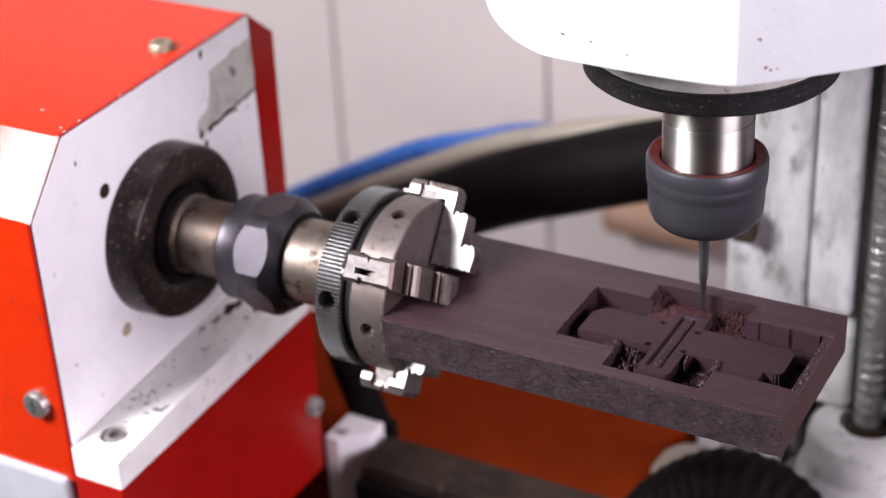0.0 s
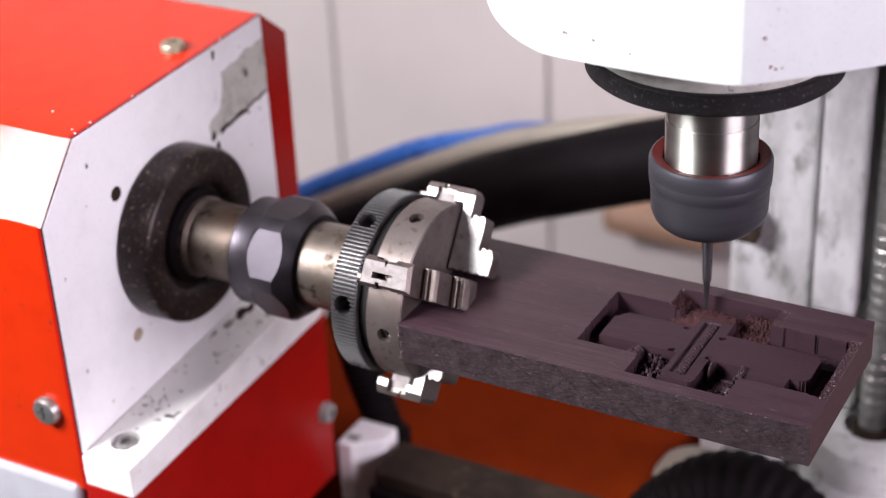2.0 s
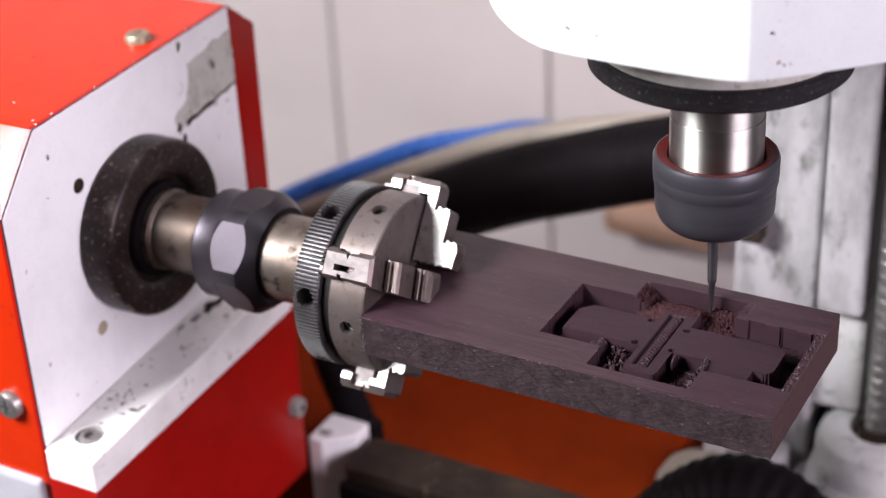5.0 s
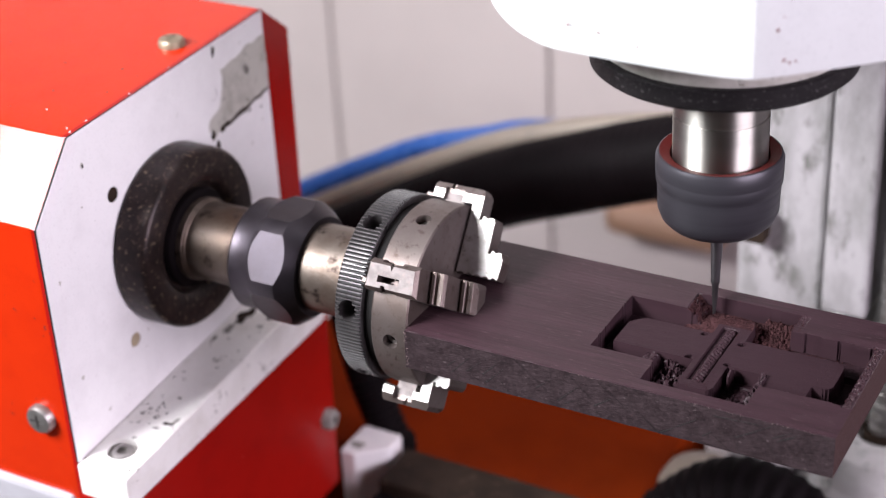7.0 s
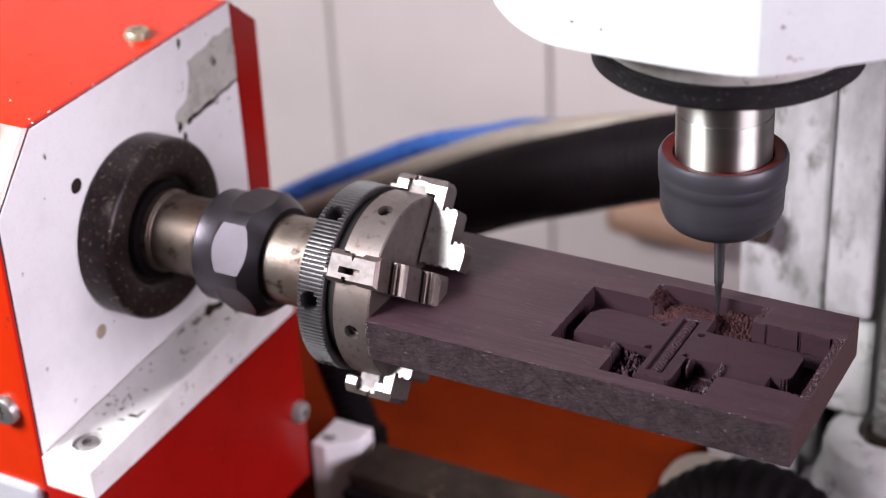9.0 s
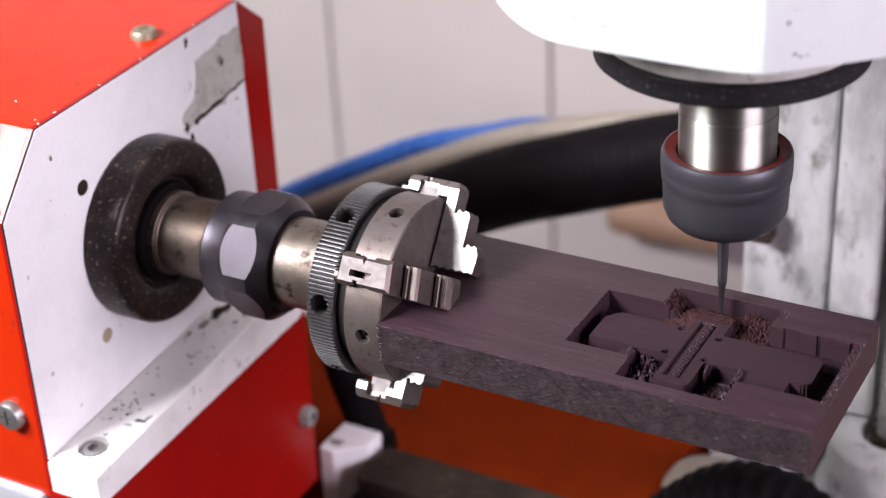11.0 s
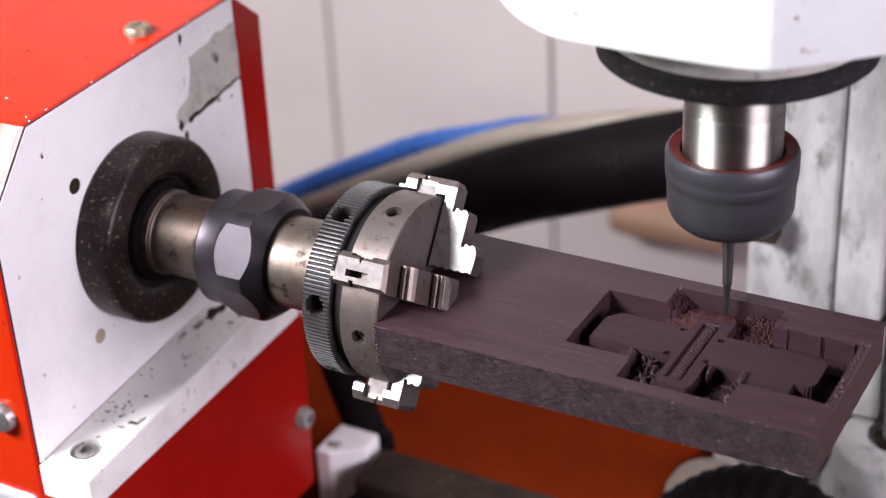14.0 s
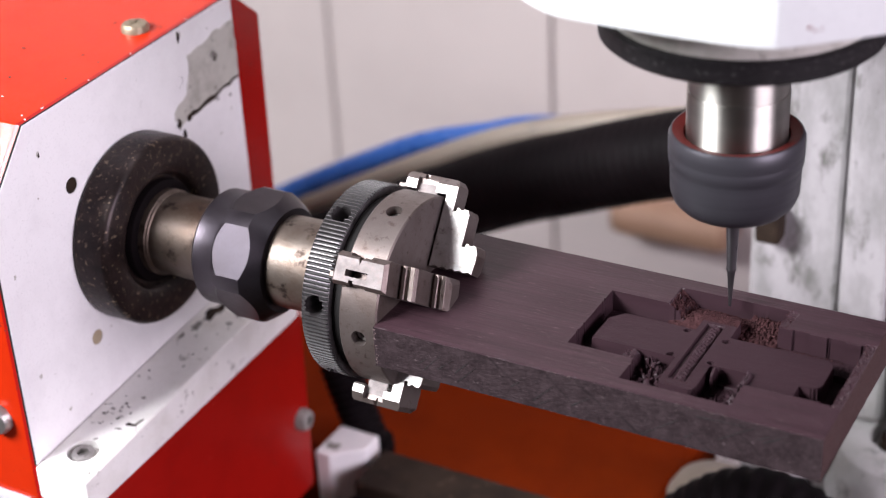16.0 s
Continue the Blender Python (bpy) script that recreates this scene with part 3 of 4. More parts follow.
    for x, y, w, h, seed in ((-0.1010, -0.0120, 0.0006, 0.0006, 71), (-0.1080, 0.0060, 0.0007, 0.0005, 72), (-0.0990, 0.0030, 0.0005, 0.0006, 73), (-0.1200, -0.0180, 0.0006, 0.0006, 74), (-0.1150, 0.0330, 0.0005, 0.0005, 75), (-0.1320, 0.0030, 0.0008, 0.0006, 76), (-0.0970, 0.0360, 0.0006, 0.0005, 77), (-0.1260, -0.0340, 0.0006, 0.0005, 78)):
        part("dark_speck", prism(blob(x, y, w, h, seed), "z", top_at(y) - 0.0003, top_at(y) + 0.00012, 0), RAIL, r)
    for y, z, w, h, seed in ((0.0374, 0.0568, 0.0009, 0.0022, 81), (0.0345, 0.0190, 0.0014, 0.0026, 82), (0.0318, 0.0262, 0.0010, 0.0020, 83), (0.0380, 0.0245, 0.0016, 0.0008, 84), (0.0530, 0.0268, 0.0024, 0.0006, 85), (0.0572, 0.0415, 0.0012, 0.0016, 86), (-0.0410, 0.0452, 0.0005, 0.0010, 87), (0.0322, 0.0245, 0.0018, 0.0016, 88), (0.0560, 0.0252, 0.0012, 0.0005, 89), (0.0640, 0.0236, 0.0007, 0.0006, 90)):
        part("grime_spot", prism(blob(y, z, w, h, seed), "x", -0.0911, -0.09078, 0), RAIL, r)
    part("spindle_shaft", lathe([(-0.0810, 0), (-0.0810, 0.0152), (-0.0752, 0.0154), (-0.0748, 0.0150), (-0.0742, 0.0150), (-0.0738, 0.0145), (-0.0500, 0.0145), (-0.0500, 0)], "x"), SHAFT, r, "stained turned steel shaft", True)
    part("bracket", prism([(-0.0688, 0.0640), (-0.0620, 0.0640), (-0.0500, 0.0740), (-0.0500, 0.0850), (-0.0688, 0.0850)], "z", -0.185, -0.1345, 0.0008), WHITE, r, "white painted corner bracket")
    part("bracket_grime", prism(blob(-0.0635, 0.0700, 0.0040, 0.0040, 21), "z", -0.1347, -0.1344, 0), GRIME, r)
    bolt(r, "pedestal_screw", (-0.0690, 0.0570, -0.1137), (1, 0, 0), 0.0046, 0.0040, GRIME, "dull grey capped screw", True)
    return r


ROTARY = rotary_axis()


def work_chuck():
    c = thing("chuck", (0, 0, 0), "four-jaw steel lathe chuck with a knurled ring", "chuck")
    collar = part("collar", lathe([(-0.0525, 0.0), (-0.0525, 0.0188), (-0.0512, 0.0201), (-0.0440, 0.0201), (-0.0400, 0.0225), (-0.0310, 0.0225), (-0.0252, 0.0180), (-0.0252, 0)], "x", seg=144), DARK_STEEL, c, "dark hexagonal clamping collar", True)
    tools = []
    for k in range(6):
        b = box(-0.06, -0.01, -0.03, 0.03, 0.0207, 0.05, 0)
        bmesh.ops.rotate(b, verts=b.verts, cent=(0, 0, 0), matrix=Matrix.Rotation(radians(150 + 60 * k - 90), 3, "X"))
        tools.append(b)
    cut(collar, tools)
    part("shank", lathe([(-0.0256, 0), (-0.0256, 0.0158), (-0.0100, 0.0158), (-0.0095, 0.0170), (0.0, 0.0170), (0.0, 0)], "x"), SHAFT, c, "stained turned shank", True)

    def knurl(i, h, r):
        return r - (0.0010 if (i % 4 < 2 and 0.0004 < h < 0.0094 and r > 0.03) else 0)
    teeth = lathe([(0.0, 0.0), (0.0, 0.0318), (0.0006, 0.0325), (0.0092, 0.0325), (0.0098, 0.0318), (0.0098, 0)], "x", seg=560, wave=knurl)
    ring = part("knurled_ring", teeth, KNURL, c, "worn knurled ring with dark bar holes and darker grooves")
    ring.data.materials.append(GROOVE_TONE)
    # Groove bottoms get a darker tone than the ridge tops.
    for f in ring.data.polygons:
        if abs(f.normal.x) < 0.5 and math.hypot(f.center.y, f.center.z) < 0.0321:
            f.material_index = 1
    cut(ring, [drill(*radial(0.0047, a, 0.0325), 0.0034, 0.012) for a in (111, 168, 225, 54, -3, -60)])
    # Added black ring darkens the gap between knurled ring and body.
    part("groove_ring", lathe([(0.0097, 0), (0.0097, 0.0297), (0.0135, 0.0297), (0.0135, 0)], "x"), HOLE, c, "black ring filling the groove behind the knurled ring", True)
    body = part("body", lathe([(0.0099, 0), (0.0099, 0.0285), (0.0136, 0.0285), (0.0136, 0.0312), (0.0142, 0.0318), (0.0268, 0.0318), (0.0273, 0.0313), (0.0273, 0)], "x", seg=120), STEEL, c, "", True)
    cut(body, [drill(*radial(0.0208, a, 0.0318), 0.0027, 0.008) for a in (100, -178, 10, -80)])
    for a in (100, -178):
        p, d = radial(0.0208, a, 0.0262)
        screw = lathe([(0, 0), (0, 0.0025), (0.0026, 0.0025), (0.0026, 0.0013), (0.0008, 0.0013), (0.0008, 0)], "z", seg=24)
        part("set_screw", turn_to(screw, p, d), BRIGHT, c)
    # (along, out from the axis): the outer block, two gripping steps with two grooves each, and the toothed foot
    profile = [(12.8, 32.2), (12.8, 36.8), (13.5, 37.6), (30.2, 37.6), (31.3, 36.0), (31.3, 27.6), (32.2, 27.6), (32.4, 28.9), (33.5, 28.9), (33.7, 28.4), (34.8, 28.4),
               (35.0, 28.9), (36.6, 28.7), (37.3, 27.4), (37.4, 17.0), (38.3, 17.0), (38.5, 18.2), (39.6, 18.2), (39.8, 17.7), (40.8, 17.7), (41.0, 18.2), (42.3, 17.8), (43.5, 15.0), (43.0, 8.5)]
    profile += [(43.0 - 1.5 * k, 8.5 + (0.6 if k % 2 else 0)) for k in range(1, 10)] + [(27.4, 8.5), (27.4, 32.2)]
    mm = [(a / 1000, b / 1000) for a, b in profile]
    for angle, reach in ((144, 0.0), (54, 0.0), (-36, 0.0), (-126, 0.0016)):
        spin = Matrix.Rotation(radians(angle - 90), 3, "X")

        def spun(b):
            bmesh.ops.translate(b, verts=b.verts, vec=(0, 0, reach))
            bmesh.ops.rotate(b, verts=b.verts, cent=(0, 0, 0), matrix=spin)
            return b
        bm = prism(mm, "y", -0.0047, 0.0059, 0.00018)
        for v in bm.verts:
            if v.co.x > 0.026:
                v.co.x -= 0.13 * (v.co.y - 0.001)
        jaw = part("jaw", spun(bm), STEEL, c, "stepped steel jaw with ground sides")
        jaw.data.materials.append(BRIGHT)
        jaw.data.materials.append(CAST)
        jaw.data.materials.append(RUST)
        way, out = spin @ Vector((0, 1, 0)), spin @ Vector((0, 0, 1))
        for f in jaw.data.polygons:
            if abs(f.normal.dot(way)) > 0.95:
                f.material_index = 1
            elif f.normal.dot(out) > 0.95 and f.center.dot(out) > 0.0365:
                f.material_index = 2
            elif f.normal.dot(out) > 0.9 and (0.0270 < f.center.dot(out) - reach < 0.0286 or 0.0166 < f.center.dot(out) - reach < 0.0179):
                f.material_index = 3
        bevel_up = prism([(0.0061, 0.0345), (0.0040, 0.0378), (0.0040, 0.05), (0.012, 0.05), (0.012, 0.0345)], "x", 0.0, 0.0345, 0)
        bevel_down = prism([(-0.0049, 0.0350), (-0.0035, 0.0378), (-0.0035, 0.05), (-0.012, 0.05), (-0.012, 0.0350)], "x", 0.0, 0.0345, 0)
        recess_up = box(0.0170, 0.0243, 0.0036, 0.012, 0.0285, 0.0362, 0)
        recess_down = box(0.0170, 0.0243, -0.012, -0.0030, 0.0285, 0.0362, 0)
        slot = box(0.0172, 0.0250, -0.0017, 0.0004, 0.0300, 0.045, 0)
        nick = box(0.0190, 0.0206, -0.012, -0.0028, 0.0355, 0.045, 0)
        nick_up = prism([(0.0178, 0.012), (0.0245, 0.012), (0.0215, 0.0026)], "z", 0.0352, 0.045, 0)
        tip_up = prism([(0.0452, -0.0005), (0.0405, 0.0090), (0.06, 0.0090), (0.06, -0.0005)], "z", 0.0, 0.026, 0)
        tip_down = prism([(0.0452, -0.0005), (0.0425, -0.0090), (0.06, -0.0090), (0.06, -0.0005)], "z", 0.0, 0.026, 0)
        cut(jaw, [spun(b) for b in (bevel_up, bevel_down, recess_up, recess_down, slot, nick, nick_up, tip_up, tip_down)])
        for y0, y1 in ((0.0033, 0.0039), (-0.0033, -0.0027)):
            part("recess_floor", spun(box(0.0171, 0.0242, y0, y1, 0.0286, 0.0345, 0.0001)), CAST, jaw, "rough cast recess floor")
        part("guide_pin", spun(box(0.0095, 0.0132, -0.0030, -0.0008, 0.0320, 0.0336, 0.0004)), STEEL, jaw)
    return c


CHUCK = work_chuck()


def rounded(x, y, x0, x1, y0, y1, r):
    """How far a point lies outside a rectangle with rounded corners, less than 0 inside."""
    dx, dy = abs(x - (x0 + x1) / 2) - (x1 - x0) / 2 + r, abs(y - (y0 + y1) / 2) - (y1 - y0) / 2 + r
    return math.hypot(max(dx, 0), max(dy, 0)) + min(max(dx, dy), 0) - r


BOARD_TOP, ISLAND, MOAT = 5.6, 3.5, -1.4


def torn(x, y, size, seed):
    """Splintered wood: short sheer steps of uneven height, between 0 and 1."""
    p = Vector((x / size, y / size * 0.75, seed))
    cell = noise.cell(p + 0.6 * noise.noise_vector(p * 1.3))
    return max(0.0, min(1.0, 0.5 + 0.5 * cell + 0.35 * noise.noise(p * 2.1)))


def pocket_height(x, y):
    """The milled surface of the blank, in millimetres: a sunk cross-shaped relief inside a cleared pocket."""
    n1 = noise.noise(Vector((x * 0.9, y * 0.9, 1.7)))
    n2 = noise.noise(Vector((x * 0.35, y * 0.35, 8.1)))
    n3 = noise.noise(Vector((x * 1.7, y * 1.7, 4.4)))
    u, v = x + 0.10 * n1 + 0.12 * n2 + 0.14 * n3, y + 0.10 * n2
    z = BOARD_TOP
    step = 0.45 if int((x - 139) / 5.3) % 2 else 0.0
    pocket = 85.6 < u < 112 and -16.2 < v < 17.1
    pocket = pocket or (130 < u < 166.6 and -16.0 < v < 17.2 + step)
    back = 104.9 < u < 139.9 + 0.7 * n1 and 5 < v < 27.7
    front = 107.2 + 0.5 * n2 < u < 140.9 and -27.6 < v < -5
    pocket = pocket or back or front or (110 < u < 134 and -20 < v < 20)
    if not pocket:
        if 166.2 < u < 169.6 and -17 < y < 19:
            z -= 0.55 * abs(n1) + 0.5 * abs(n3)
        if y < -32.6:
            z -= 0.35 * abs(n1)
        if 139 < u < 143 and 21 < y < 28:
            z -= 0.5 * abs(n3)
        return z
    z = MOAT + 0.12 * n3
    arm_left = rounded(x, y, 89.6, 120, -7.9, 9.2, 0.6)
    if x < 96 and y > 2.5:
        arm_left = max(arm_left, (y - 4.8) - (x - 89.4) * 1.1)
    arm_right = rounded(x, y, 122, 160.6, -7.4, 9.0, 3.4)
    bar = rounded(x, y, 116.6, 127.8, -22.6, 20.2, 2.4)
    island = min(arm_left, arm_right, bar)
    if island < 0:
        z = ISLAND + 0.03 * n3
        # a ribbed cord lies in a groove along the bar
        if 118.7 < x < 124.0 and -18.6 < y < 15.5:
            z = ISLAND - 0.9
            if 120.0 < x < 123.4:
                z = ISLAND - 0.75 + 0.75 * math.sqrt(max(0, 1 - ((x - 121.7) / 1.7) ** 2)) * (0.5 + 0.5 * abs(math.sin((y + 0.55 * (x - 121.7)) * 2.0))) * (0.8 + 0.5 * n3) + 0.12 * n1
        for cx, cy in ((114.6, -6.6), (114.4, 7.9), (127.4, 6.4), (127.3, -6.4)):
            if math.hypot(x - cx, (y - cy) * 1.2) < 1.15 + 0.3 * n1:
                z = MOAT
        # blunt back end of the bar under drifts of dust
        if y > 14:
            z = max(z, ISLAND + 0.012 * (y - 14) ** 2 + 0.12 * n3)
    elif back and v > 9.4:
        # dust and crumbs in the back of the cross
        z = MOAT + 0.8 + 0.35 * n1 + 0.25 * n3
        z += 4.2 * math.exp(-((x - 118) / 8.5) ** 2 - ((y - 20) / 5.0) ** 2)
        z = min(z, ISLAND + 0.2 + 0.25 * n3)
        if u > 128.5:
            z = -0.4 + 0.9 * n3 + 0.5 * n1 + 1.8 * math.exp(-((y - 26) / 3.5) ** 2)
        if u < 110.5 and v > 17.3:
            z = max(z, min(5.4, 5.2 - 0.85 * (u - 105) + 1.5 * n3 + 0.8 * n1))
    if island >= 0:
        if 101.0 < u < 106.8 and -14.6 < v < -8.1:
            lump = 1.0 - max(abs(x - 103.6) / 3.4, abs(y + 11.0) / 4.2)
            z = max(z, MOAT + 5.6 * min(1, 2.2 * max(0, lump)) * (0.72 + 0.28 * torn(x, y, 2.2, 3.0)))
        if front and u < 116.5 and v < -8.5:
            z = max(z, -1.6 + 4.9 * torn(x, y, 2.6, 7.0) * (0.55 + 0.45 * min(1, max(0, (y + 27) / 14))))
        if front and u > 128 and v < -9.5:
            z = MOAT - 0.6 + 0.5 * n1
            if 131.5 < x < 137 and y < -17.5:
                z += 3.2 * torn(x, y, 2.4, 11.0) * math.exp(-((x - 134) / 2.4) ** 2)
        if 128.9 < x + 0.05 * y < 129.8 and -13.2 < v < -8.0:
            z = 4.9 - 0.55 * abs(y + 10.4) + 0.3 * n1
        if 138.9 + 0.9 * n1 < u < 140.9 and front:
            z = 4.4 + 1.0 * n3 + 0.9 * n1
        if 140.9 < u < 154.6 and -16.0 < v < -6:
            z = ISLAND + 0.03 * n3
        if u > 160 and v < 9:
            z = MOAT - 2.2
    return z


def plank():
    p = thing("wood_blank", (0, 0, 0), "dark hardwood blank with a milled pocket, clamped in a chuck", "wood blank")
    xs = list(np.arange(27.3, 84.0, 3.0)) + list(np.arange(84.0, 169.8, 0.3)) + [169.8]
    ys = list(np.arange(-33.1, 33.2, 0.3)) + [33.4]
    nx, ny = len(xs), len(ys)
    verts = [(x / 1000, y / 1000, pocket_height(x, y) / 1000) for x in xs for y in ys]
    faces = [(i * ny + j, (i + 1) * ny + j, (i + 1) * ny + j + 1, i * ny + j + 1) for i in range(nx - 1) for j in range(ny - 1)]
    rim = [i * ny for i in range(nx)] + [(nx - 1) * ny + j for j in range(1, ny)] + [i * ny + ny - 1 for i in range(nx - 2, -1, -1)] + [j for j in range(ny - 2, 0, -1)]
    low = len(verts)
    for k in rim:
        x, y, _ = verts[k]
        verts.append((x, y, -0.0085 + 0.0002 * noise.noise(Vector((x * 200, y * 200, 0)))))
    n = len(rim)
    faces += [(rim[k], low + k, low + (k + 1) % n, rim[(k + 1) % n]) for k in range(n)]
    faces.append(tuple(low + k for k in range(n)))
    me = bpy.data.meshes.new("board")
    me.from_pydata(verts, [], faces)
    for m in (WOOD, WOOD_SIDE, WOOD_END, WOOD_CHIP, WOOD_MILLED):
        me.materials.append(m)
    me.update()
    for f in me.polygons[-n - 1:]:
        f.material_index = 2 if abs(f.normal.x) > 0.8 else 1
    for f in me.polygons[:-n - 1]:
        c = f.center * 1000
        if c.z < 5.0:
            f.material_index = 4
        dusty = c.y > 9.5 and not (116.5 < c.x < 127.9 and c.y < 15.5)
        if 104.9 < c.x < 140.6 and c.z < 5.2 and dusty and f.normal.z > 0.3:
            f.material_index = 3
    ob = new("board", me)
    ob.parent = p
    tagged(ob, "dark close-grained board with sawn sides")
    # torn fibres and crumbs on the cut
    rnd = random.Random(8)
    bm = bmesh.new()
    for k in range(3350):
        if k < 1000:
            x, y = rnd.gauss(117, 7), rnd.gauss(20.5, 3)
            if not (106 < x < 128 and 15 < y < 26.8):
                continue
        elif k < 2500:
            x, y = rnd.uniform(128.6, 139.8), rnd.gauss(18.5, 5.5)
            if not 10 < y < 27.5:
                continue
        elif k < 2750:
            x, y = rnd.uniform(105, 110), rnd.uniform(18, 27)
        elif k < 2950:
            x, y = rnd.uniform(107, 141), rnd.uniform(-27, -12)
        elif k < 3130:
            x, y = rnd.uniform(165.5, 169), rnd.uniform(-16, 18)
        elif k < 3190:
            x, y = rnd.gauss(141, 1.5), rnd.uniform(17, 28.5)
        elif k < 3330:
            x, y = rnd.uniform(140, 161), rnd.uniform(15.8, 17)
        else:
            x, y = rnd.uniform(90, 165), rnd.uniform(-15, 15)
        z = pocket_height(x, y) + 0.15
        size = rnd.uniform(0.07, 0.17) if rnd.random() < 0.88 else rnd.uniform(0.17, 0.40)
        m = Matrix.LocRotScale(Vector((x, y, z)) / 1000, Euler((rnd.uniform(0, 6), rnd.uniform(0, 6), rnd.uniform(0, 6))), Vector((size * rnd.uniform(1, 2.6), size, size * 0.6)) / 1000)
        bmesh.ops.create_cube(bm, size=1.0, matrix=m)
    chips = part("wood_dust", bm, WOOD_CHIP, p, "loose reddish wood crumbs")
    tagged(chips, kind="stuff")
    # whiskers that stand off the sawn edges; front rows also paint an edge highlight
    bm = bmesh.new()
    for k in range(90):
        side = rnd.random() < 0.75
        x, y, z = (rnd.uniform(60, 169.5), -33.15, rnd.choice((5.45, 5.4, -8.4))) if side else (rnd.uniform(167, 169), rnd.uniform(-17, 18), 5.4)
        m = Matrix.LocRotScale(Vector((x, y, z)) / 1000, Euler((rnd.uniform(0, 6), rnd.uniform(0, 6), rnd.uniform(0, 6))), Vector((rnd.uniform(0.25, 0.9), 0.07, 0.07)) / 1000)
        bmesh.ops.create_cube(bm, size=1.0, matrix=m)
    for k in range(16):
        m = Matrix.LocRotScale(Vector((rnd.uniform(27.4, 28.4), -33.15, rnd.uniform(-8.0, 5.3))) / 1000, Euler((0, rnd.uniform(0, 3), rnd.uniform(-0.5, 0.5))), Vector((rnd.uniform(0.4, 1.1), 0.09, 0.09)) / 1000)
        bmesh.ops.create_cube(bm, size=1.0, matrix=m)
    tagged(part("fibre_and_highlight", bm, FIBRE_HIGHLIGHT, p, "torn pale wood fibres, some painting an edge highlight"), kind="stuff")
    # slanting scorch lines that the saw left on the side
    marks = [(116.4, -8.2, 127.8, 0.0), (140.0, -3.1, 150.8, 4.2), (133.1, 2.7, 148.0, 3.6)]
    for k in range(13):
        x, z, run = rnd.uniform(40, 160), rnd.uniform(-7.5, 1.0), rnd.uniform(2.5, 7)
        marks.append((x, z, x + run, min(5.0, z + run * rnd.uniform(0.6, 1.1))))
    for x0, z0, x1, z1 in marks:
        d = Vector((x1 - x0, z1 - z0)).normalized()
        w = rnd.uniform(0.24, 0.42)
        line = [(x0, z0), (x0 - d.y * w, z0 + d.x * w), (x1 - d.y * w * 0.3, z1 + d.x * w * 0.3), (x1, z1)]
        strip = prism(scribble([(a / 1000, b / 1000) for a, b in line], int(x0 * 10), 0.00006), "y", -0.0332, -0.03306, 0)
        part("saw_mark", strip, SAW_MARK, p)
    return p


BLANK = plank()


def table_rail():
    t = thing("table_rail", (0, 0.07, -0.15), "grimy dark steel table rail", "rail")
    part("rail", box(-0.047, 0.16, 0.058, 0.083, -0.185, -0.139, 0.0015), RAIL, t)
    part("rail_lip", box(-0.047, 0.16, 0.052, 0.0578, -0.185, -0.145, 0.001), RUBBER, t)
    return t


RAILS = table_rail()


def conduit():
    t = thing("cable_conduit", (-0.06, 0.1, -0.139), "black ribbed cable conduit behind the chuck", "conduit")
    part("sleeve", tube([(-0.083, 0.098, -0.070), (-0.0785, 0.097, -0.095), (-0.0725, 0.095, -0.115), (-0.0665, 0.094, -0.130), (-0.0620, 0.093, -0.141), (-0.0600, 0.092, -0.1495)], 0.0084, ridge=0.0006, pitch=0.0035, steps=240), RUBBER, t, smooth=True)
    part("gland", lathe([(-0.1495, 0), (-0.1495, 0.0105), (-0.1440, 0.0105), (-0.1440, 0)], "z", (-0.0595, 0.092, 0), 24), RUBBER, t)
    return t


CONDUIT = conduit()


# ---- milling spindle ----
SX, SY = 0.1111, 0.0245


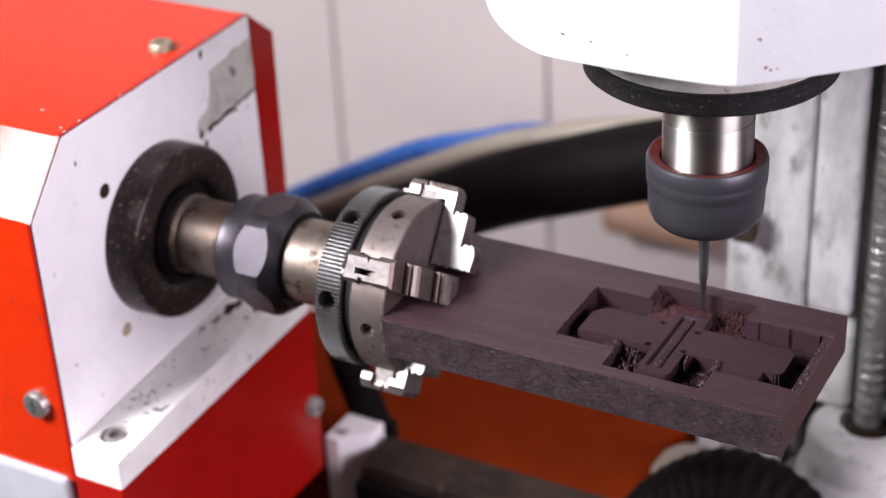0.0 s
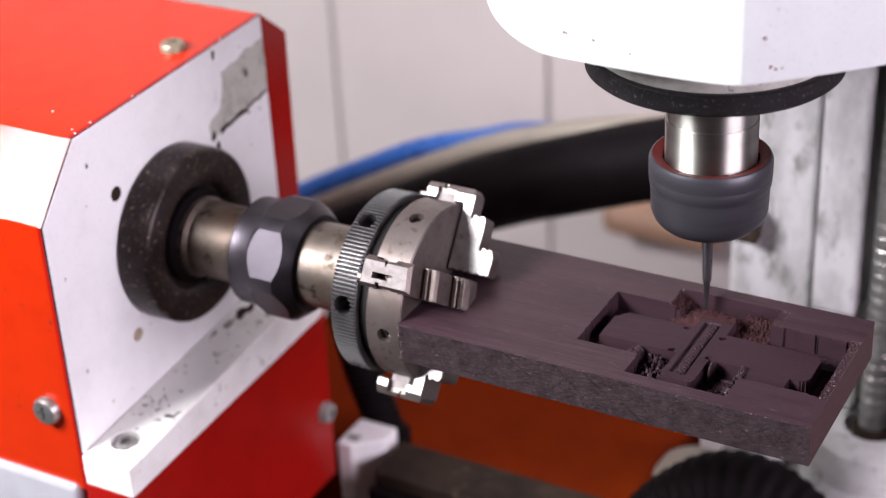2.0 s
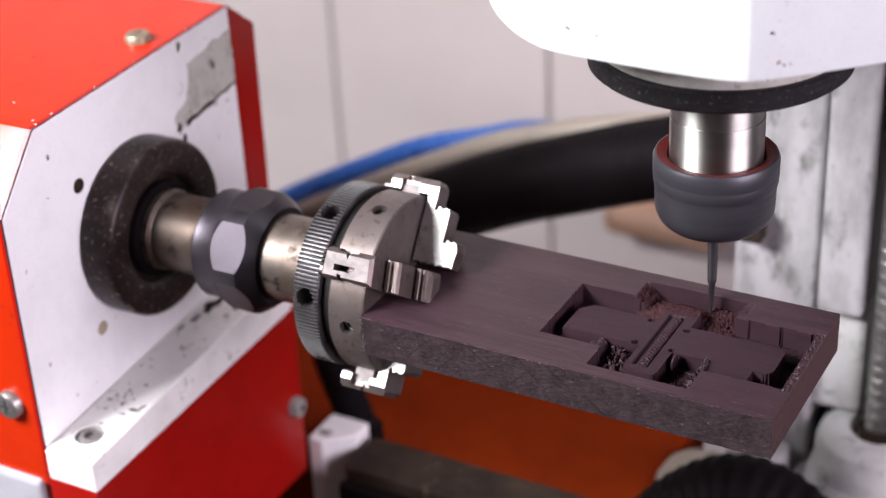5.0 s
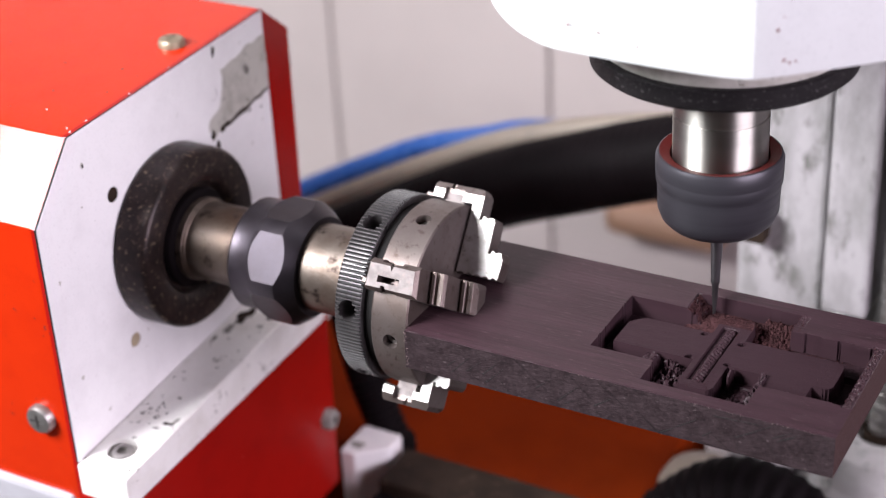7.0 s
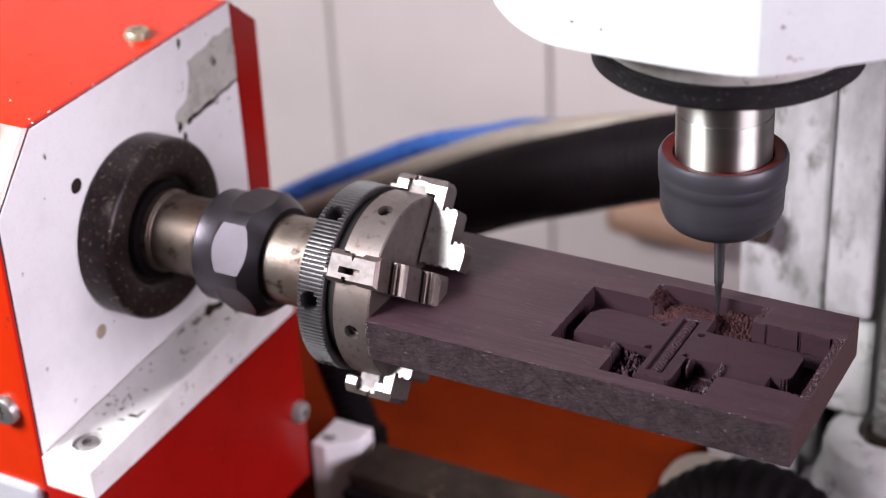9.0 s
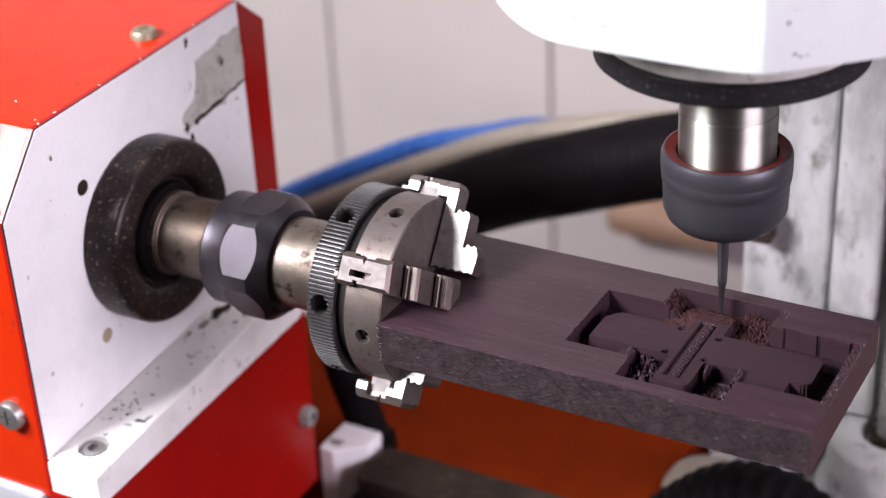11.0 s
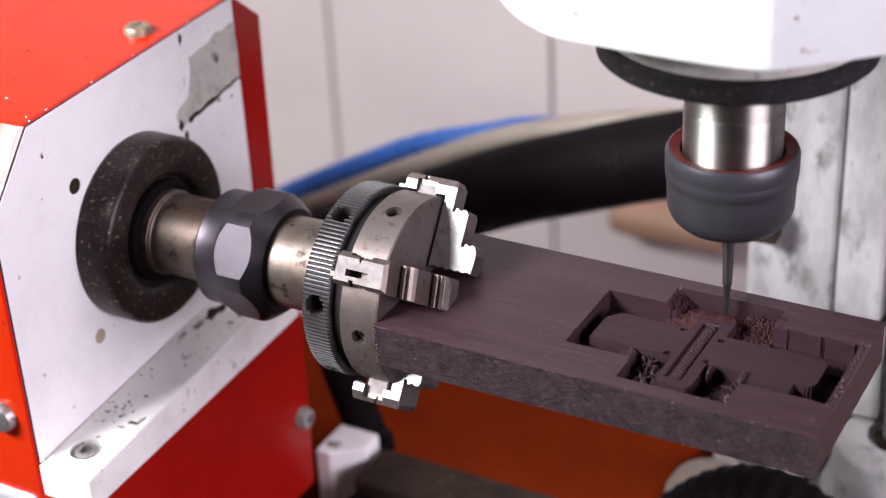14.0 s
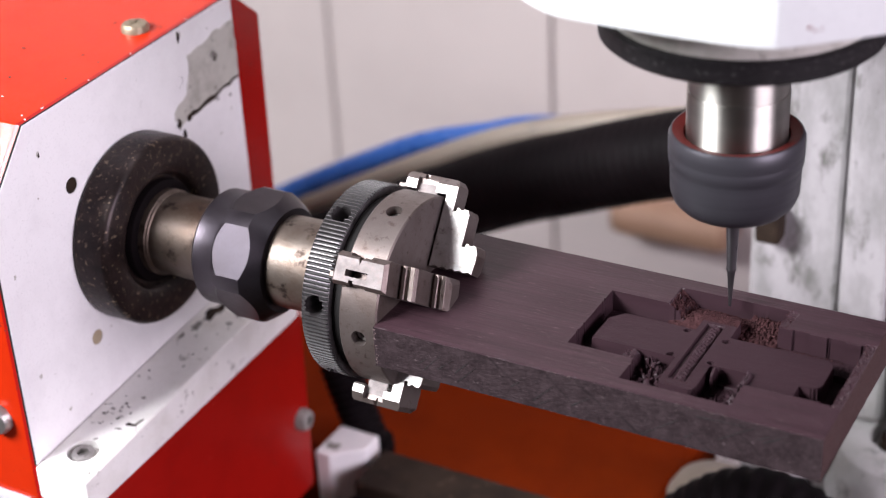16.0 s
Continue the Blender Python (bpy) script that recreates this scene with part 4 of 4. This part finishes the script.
def milling_spindle():
    s = thing("milling_spindle", (SX, SY, 0), "white milling head with a dark collet nut and slim cutter", "milling spindle")
    at = (SX, SY, 0)
    outline = [(0.0831, -0.0350), (0.1367, -0.0362), (0.1450, -0.0300), (0.1724, -0.0047), (0.1920, 0.0180), (0.1920, 0.1560), (0.0320, 0.1560), (0.0320, 0.0200), (0.0433, 0.0008), (0.0500, -0.0090), (0.0567, -0.0170), (0.0657, -0.0255), (0.0750, -0.0315)]
    for _ in range(3):
        soft = []
        for (ax, ay), (bx, by) in zip(outline, outline[1:] + outline[:1]):
            soft += [(ax * 0.75 + bx * 0.25, ay * 0.75 + by * 0.25), (ax * 0.25 + bx * 0.75, ay * 0.25 + by * 0.75)]
        outline = soft
    part("housing", prism(outline, "z", 0.1120, 0.30, 0.0012), HEAD, s, "glossy white painted housing", True)
    part("seam_band", prism([((x - SX) * 1.004 + SX, (y - 0.05) * 1.004 + 0.05) for x, y in outline], "z", 0.1405, 0.1420, 0.0003), HEAD, s)
    part("cap", lathe([(0.0985, 0), (0.0985, 0.0385), (0.1000, 0.0390), (0.1120, 0.0400), (0.1120, 0)], "z", at), BARE, s, "dusty machined cap", True)
    part("cover_disc", lathe([(0.0912, 0), (0.0912, 0.0390), (0.0925, 0.0405), (0.0978, 0.0405), (0.0985, 0.0398), (0.0985, 0)], "z", at), DUSTY_BLACK, s, "black disc with pale dust", True)
    part("nose", lathe([(0.0570, 0), (0.0570, 0.0149), (0.0738, 0.0149), (0.0741, 0.0145), (0.0746, 0.0147), (0.0850, 0.0147), (0.0855, 0.0156), (0.0912, 0.0156), (0.0912, 0)], "z", at), TURNED, s, "polished spindle nose", True)
    nut = part("collet_nut", lathe([(0.0352, 0.003), (0.0352, 0.0140), (0.0362, 0.0158), (0.0385, 0.0180), (0.0415, 0.0191), (0.0498, 0.0194), (0.0505, 0.0194), (0.0513, 0.0198), (0.0545, 0.0200), (0.0548, 0.01992), (0.0551, 0.0200), (0.0592, 0.0200), (0.0606, 0.0194), (0.0608, 0.0189), (0.0560, 0.0188)], "z", at), NUT, s, "dark oxide collet nut", True)
    part("bevel_ring", lathe([(0.0550, 0.0156), (0.0600, 0.0157), (0.0602, 0.0161), (0.06085, 0.01885), (0.0604, 0.0190), (0.0545, 0.0189)], "z", at), RED_RING, nut, "dull red inner bevel", True).location = (0, 0, 0)
    rnd = random.Random(31)
    bm = bmesh.new()
    for k in range(80):
        a, b = ((0.0831, -0.0350), (0.1367, -0.0362)) if k < 8 else ((0.1450, -0.0300), (0.1920, 0.0180))
        t, z = rnd.random() * 0.7, 0.113 + 0.034 * rnd.random()
        d = Vector((b[0] - a[0], b[1] - a[1], 0)).normalized()
        out = Vector((d.y, -d.x, 0))
        at_wall = Vector((a[0] + (b[0] - a[0]) * t, a[1] + (b[1] - a[1]) * t, z)) + out * 0.0001
        size = rnd.uniform(0.0003, 0.0011)
        m = Matrix.LocRotScale(at_wall, out.to_track_quat("Z", "Y") @ Euler((0, 0, rnd.uniform(0, 6))).to_quaternion(), Vector((size * rnd.uniform(0.6, 1.4), size, 0.0003)))
        bmesh.ops.create_icosphere(bm, subdivisions=1, radius=0.5, matrix=m)
    tagged(part("dust_speck", bm, SPECK, s, "scattered reddish wood specks"), kind="stuff")
    part("cutter", lathe([(0.0004, 0.0), (0.0004, 0.0004), (0.0075, 0.0009), (0.0125, 0.0012), (0.0135, 0.0016), (0.0145, 0.0015), (0.0330, 0.0022), (0.0353, 0.0024), (0.0353, 0)], "z", at, 24), TOOL, s, "slim tapered cutter", True)
    return s


SPINDLE = milling_spindle()


# ---- motion ----
def motions():
    table = [
        (0, -10.80, 0.06),
        (0.5, -7.69, -0.05),
        (1, -3.95, -0.04),
        (1.5, 0.01, -0.01),
        (2, -3.75, 0.26),
        (2.5, -7.64, 0.24),
        (3, -10.49, 0.07),
        (3.5, -13.53, 0.19),
        (4, -17.78, 0.40),
        (4.3, -20.10, 0.39),
        (6.5, -3.25, 0.27),
        (6.9, 0.00, 0.09),
        (7, -0.52, 0.05),
        (7.5, -4.74, 0.10),
        (8, -8.12, 0.29),
        (8.5, -11.18, 0.46),
        (9, -15.06, 0.58),
        (9.64, -19.90, 0.62),
        (11.5, -5.82, 0.71),
        (12, -1.71, 0.93),
        (12.25, 0.30, 0.98),
        (12.5, -1.81, 1.04),
        (13, -5.74, 1.13),
        (13.5, -8.68, 1.10),
        (14, -11.35, 0.91),
        (14.5, -15.76, 1.12),
        (14.79, -17.80, 1.24),
        (15.15, -17.70, 1.40),
        (15.4, -11.90, 1.50),
        (15.5, -11.77, 1.54),
        (16, -11.15, 1.19),
    ]
    for ob in (ROTARY, CHUCK, BLANK, RAILS, CONDUIT):
        ox, oy, oz = ob["origin"]
        walk(ob, [(t, pose(x / 1000 + ox, y / 1000 + oy, AXIS + oz)) for t, x, y in table])
    lift = [
        (0, 0.60),
        (0.5, 0.16),
        (1, 0.10),
        (1.5, 0.00),
        (2.7, 0.05),
        (2.85, 1.90),
        (3, 1.00),
        (3.2, 0.00),
        (4, 0.10),
        (7.75, 0.00),
        (7.9, 1.60),
        (8.02, 0.80),
        (8.25, 0.10),
        (9, 0.00),
        (11.5, 0.20),
        (13.3, 0.25),
        (13.48, 1.80),
        (13.7, 0.25),
        (14.83, 0.15),
        (15, 9.00),
        (15.5, 9.40),
        (16, 5.20),
    ]
    walk(SPINDLE, [(t, pose(SX, SY, AXIS + z / 1000)) for t, z in lift])


motions()
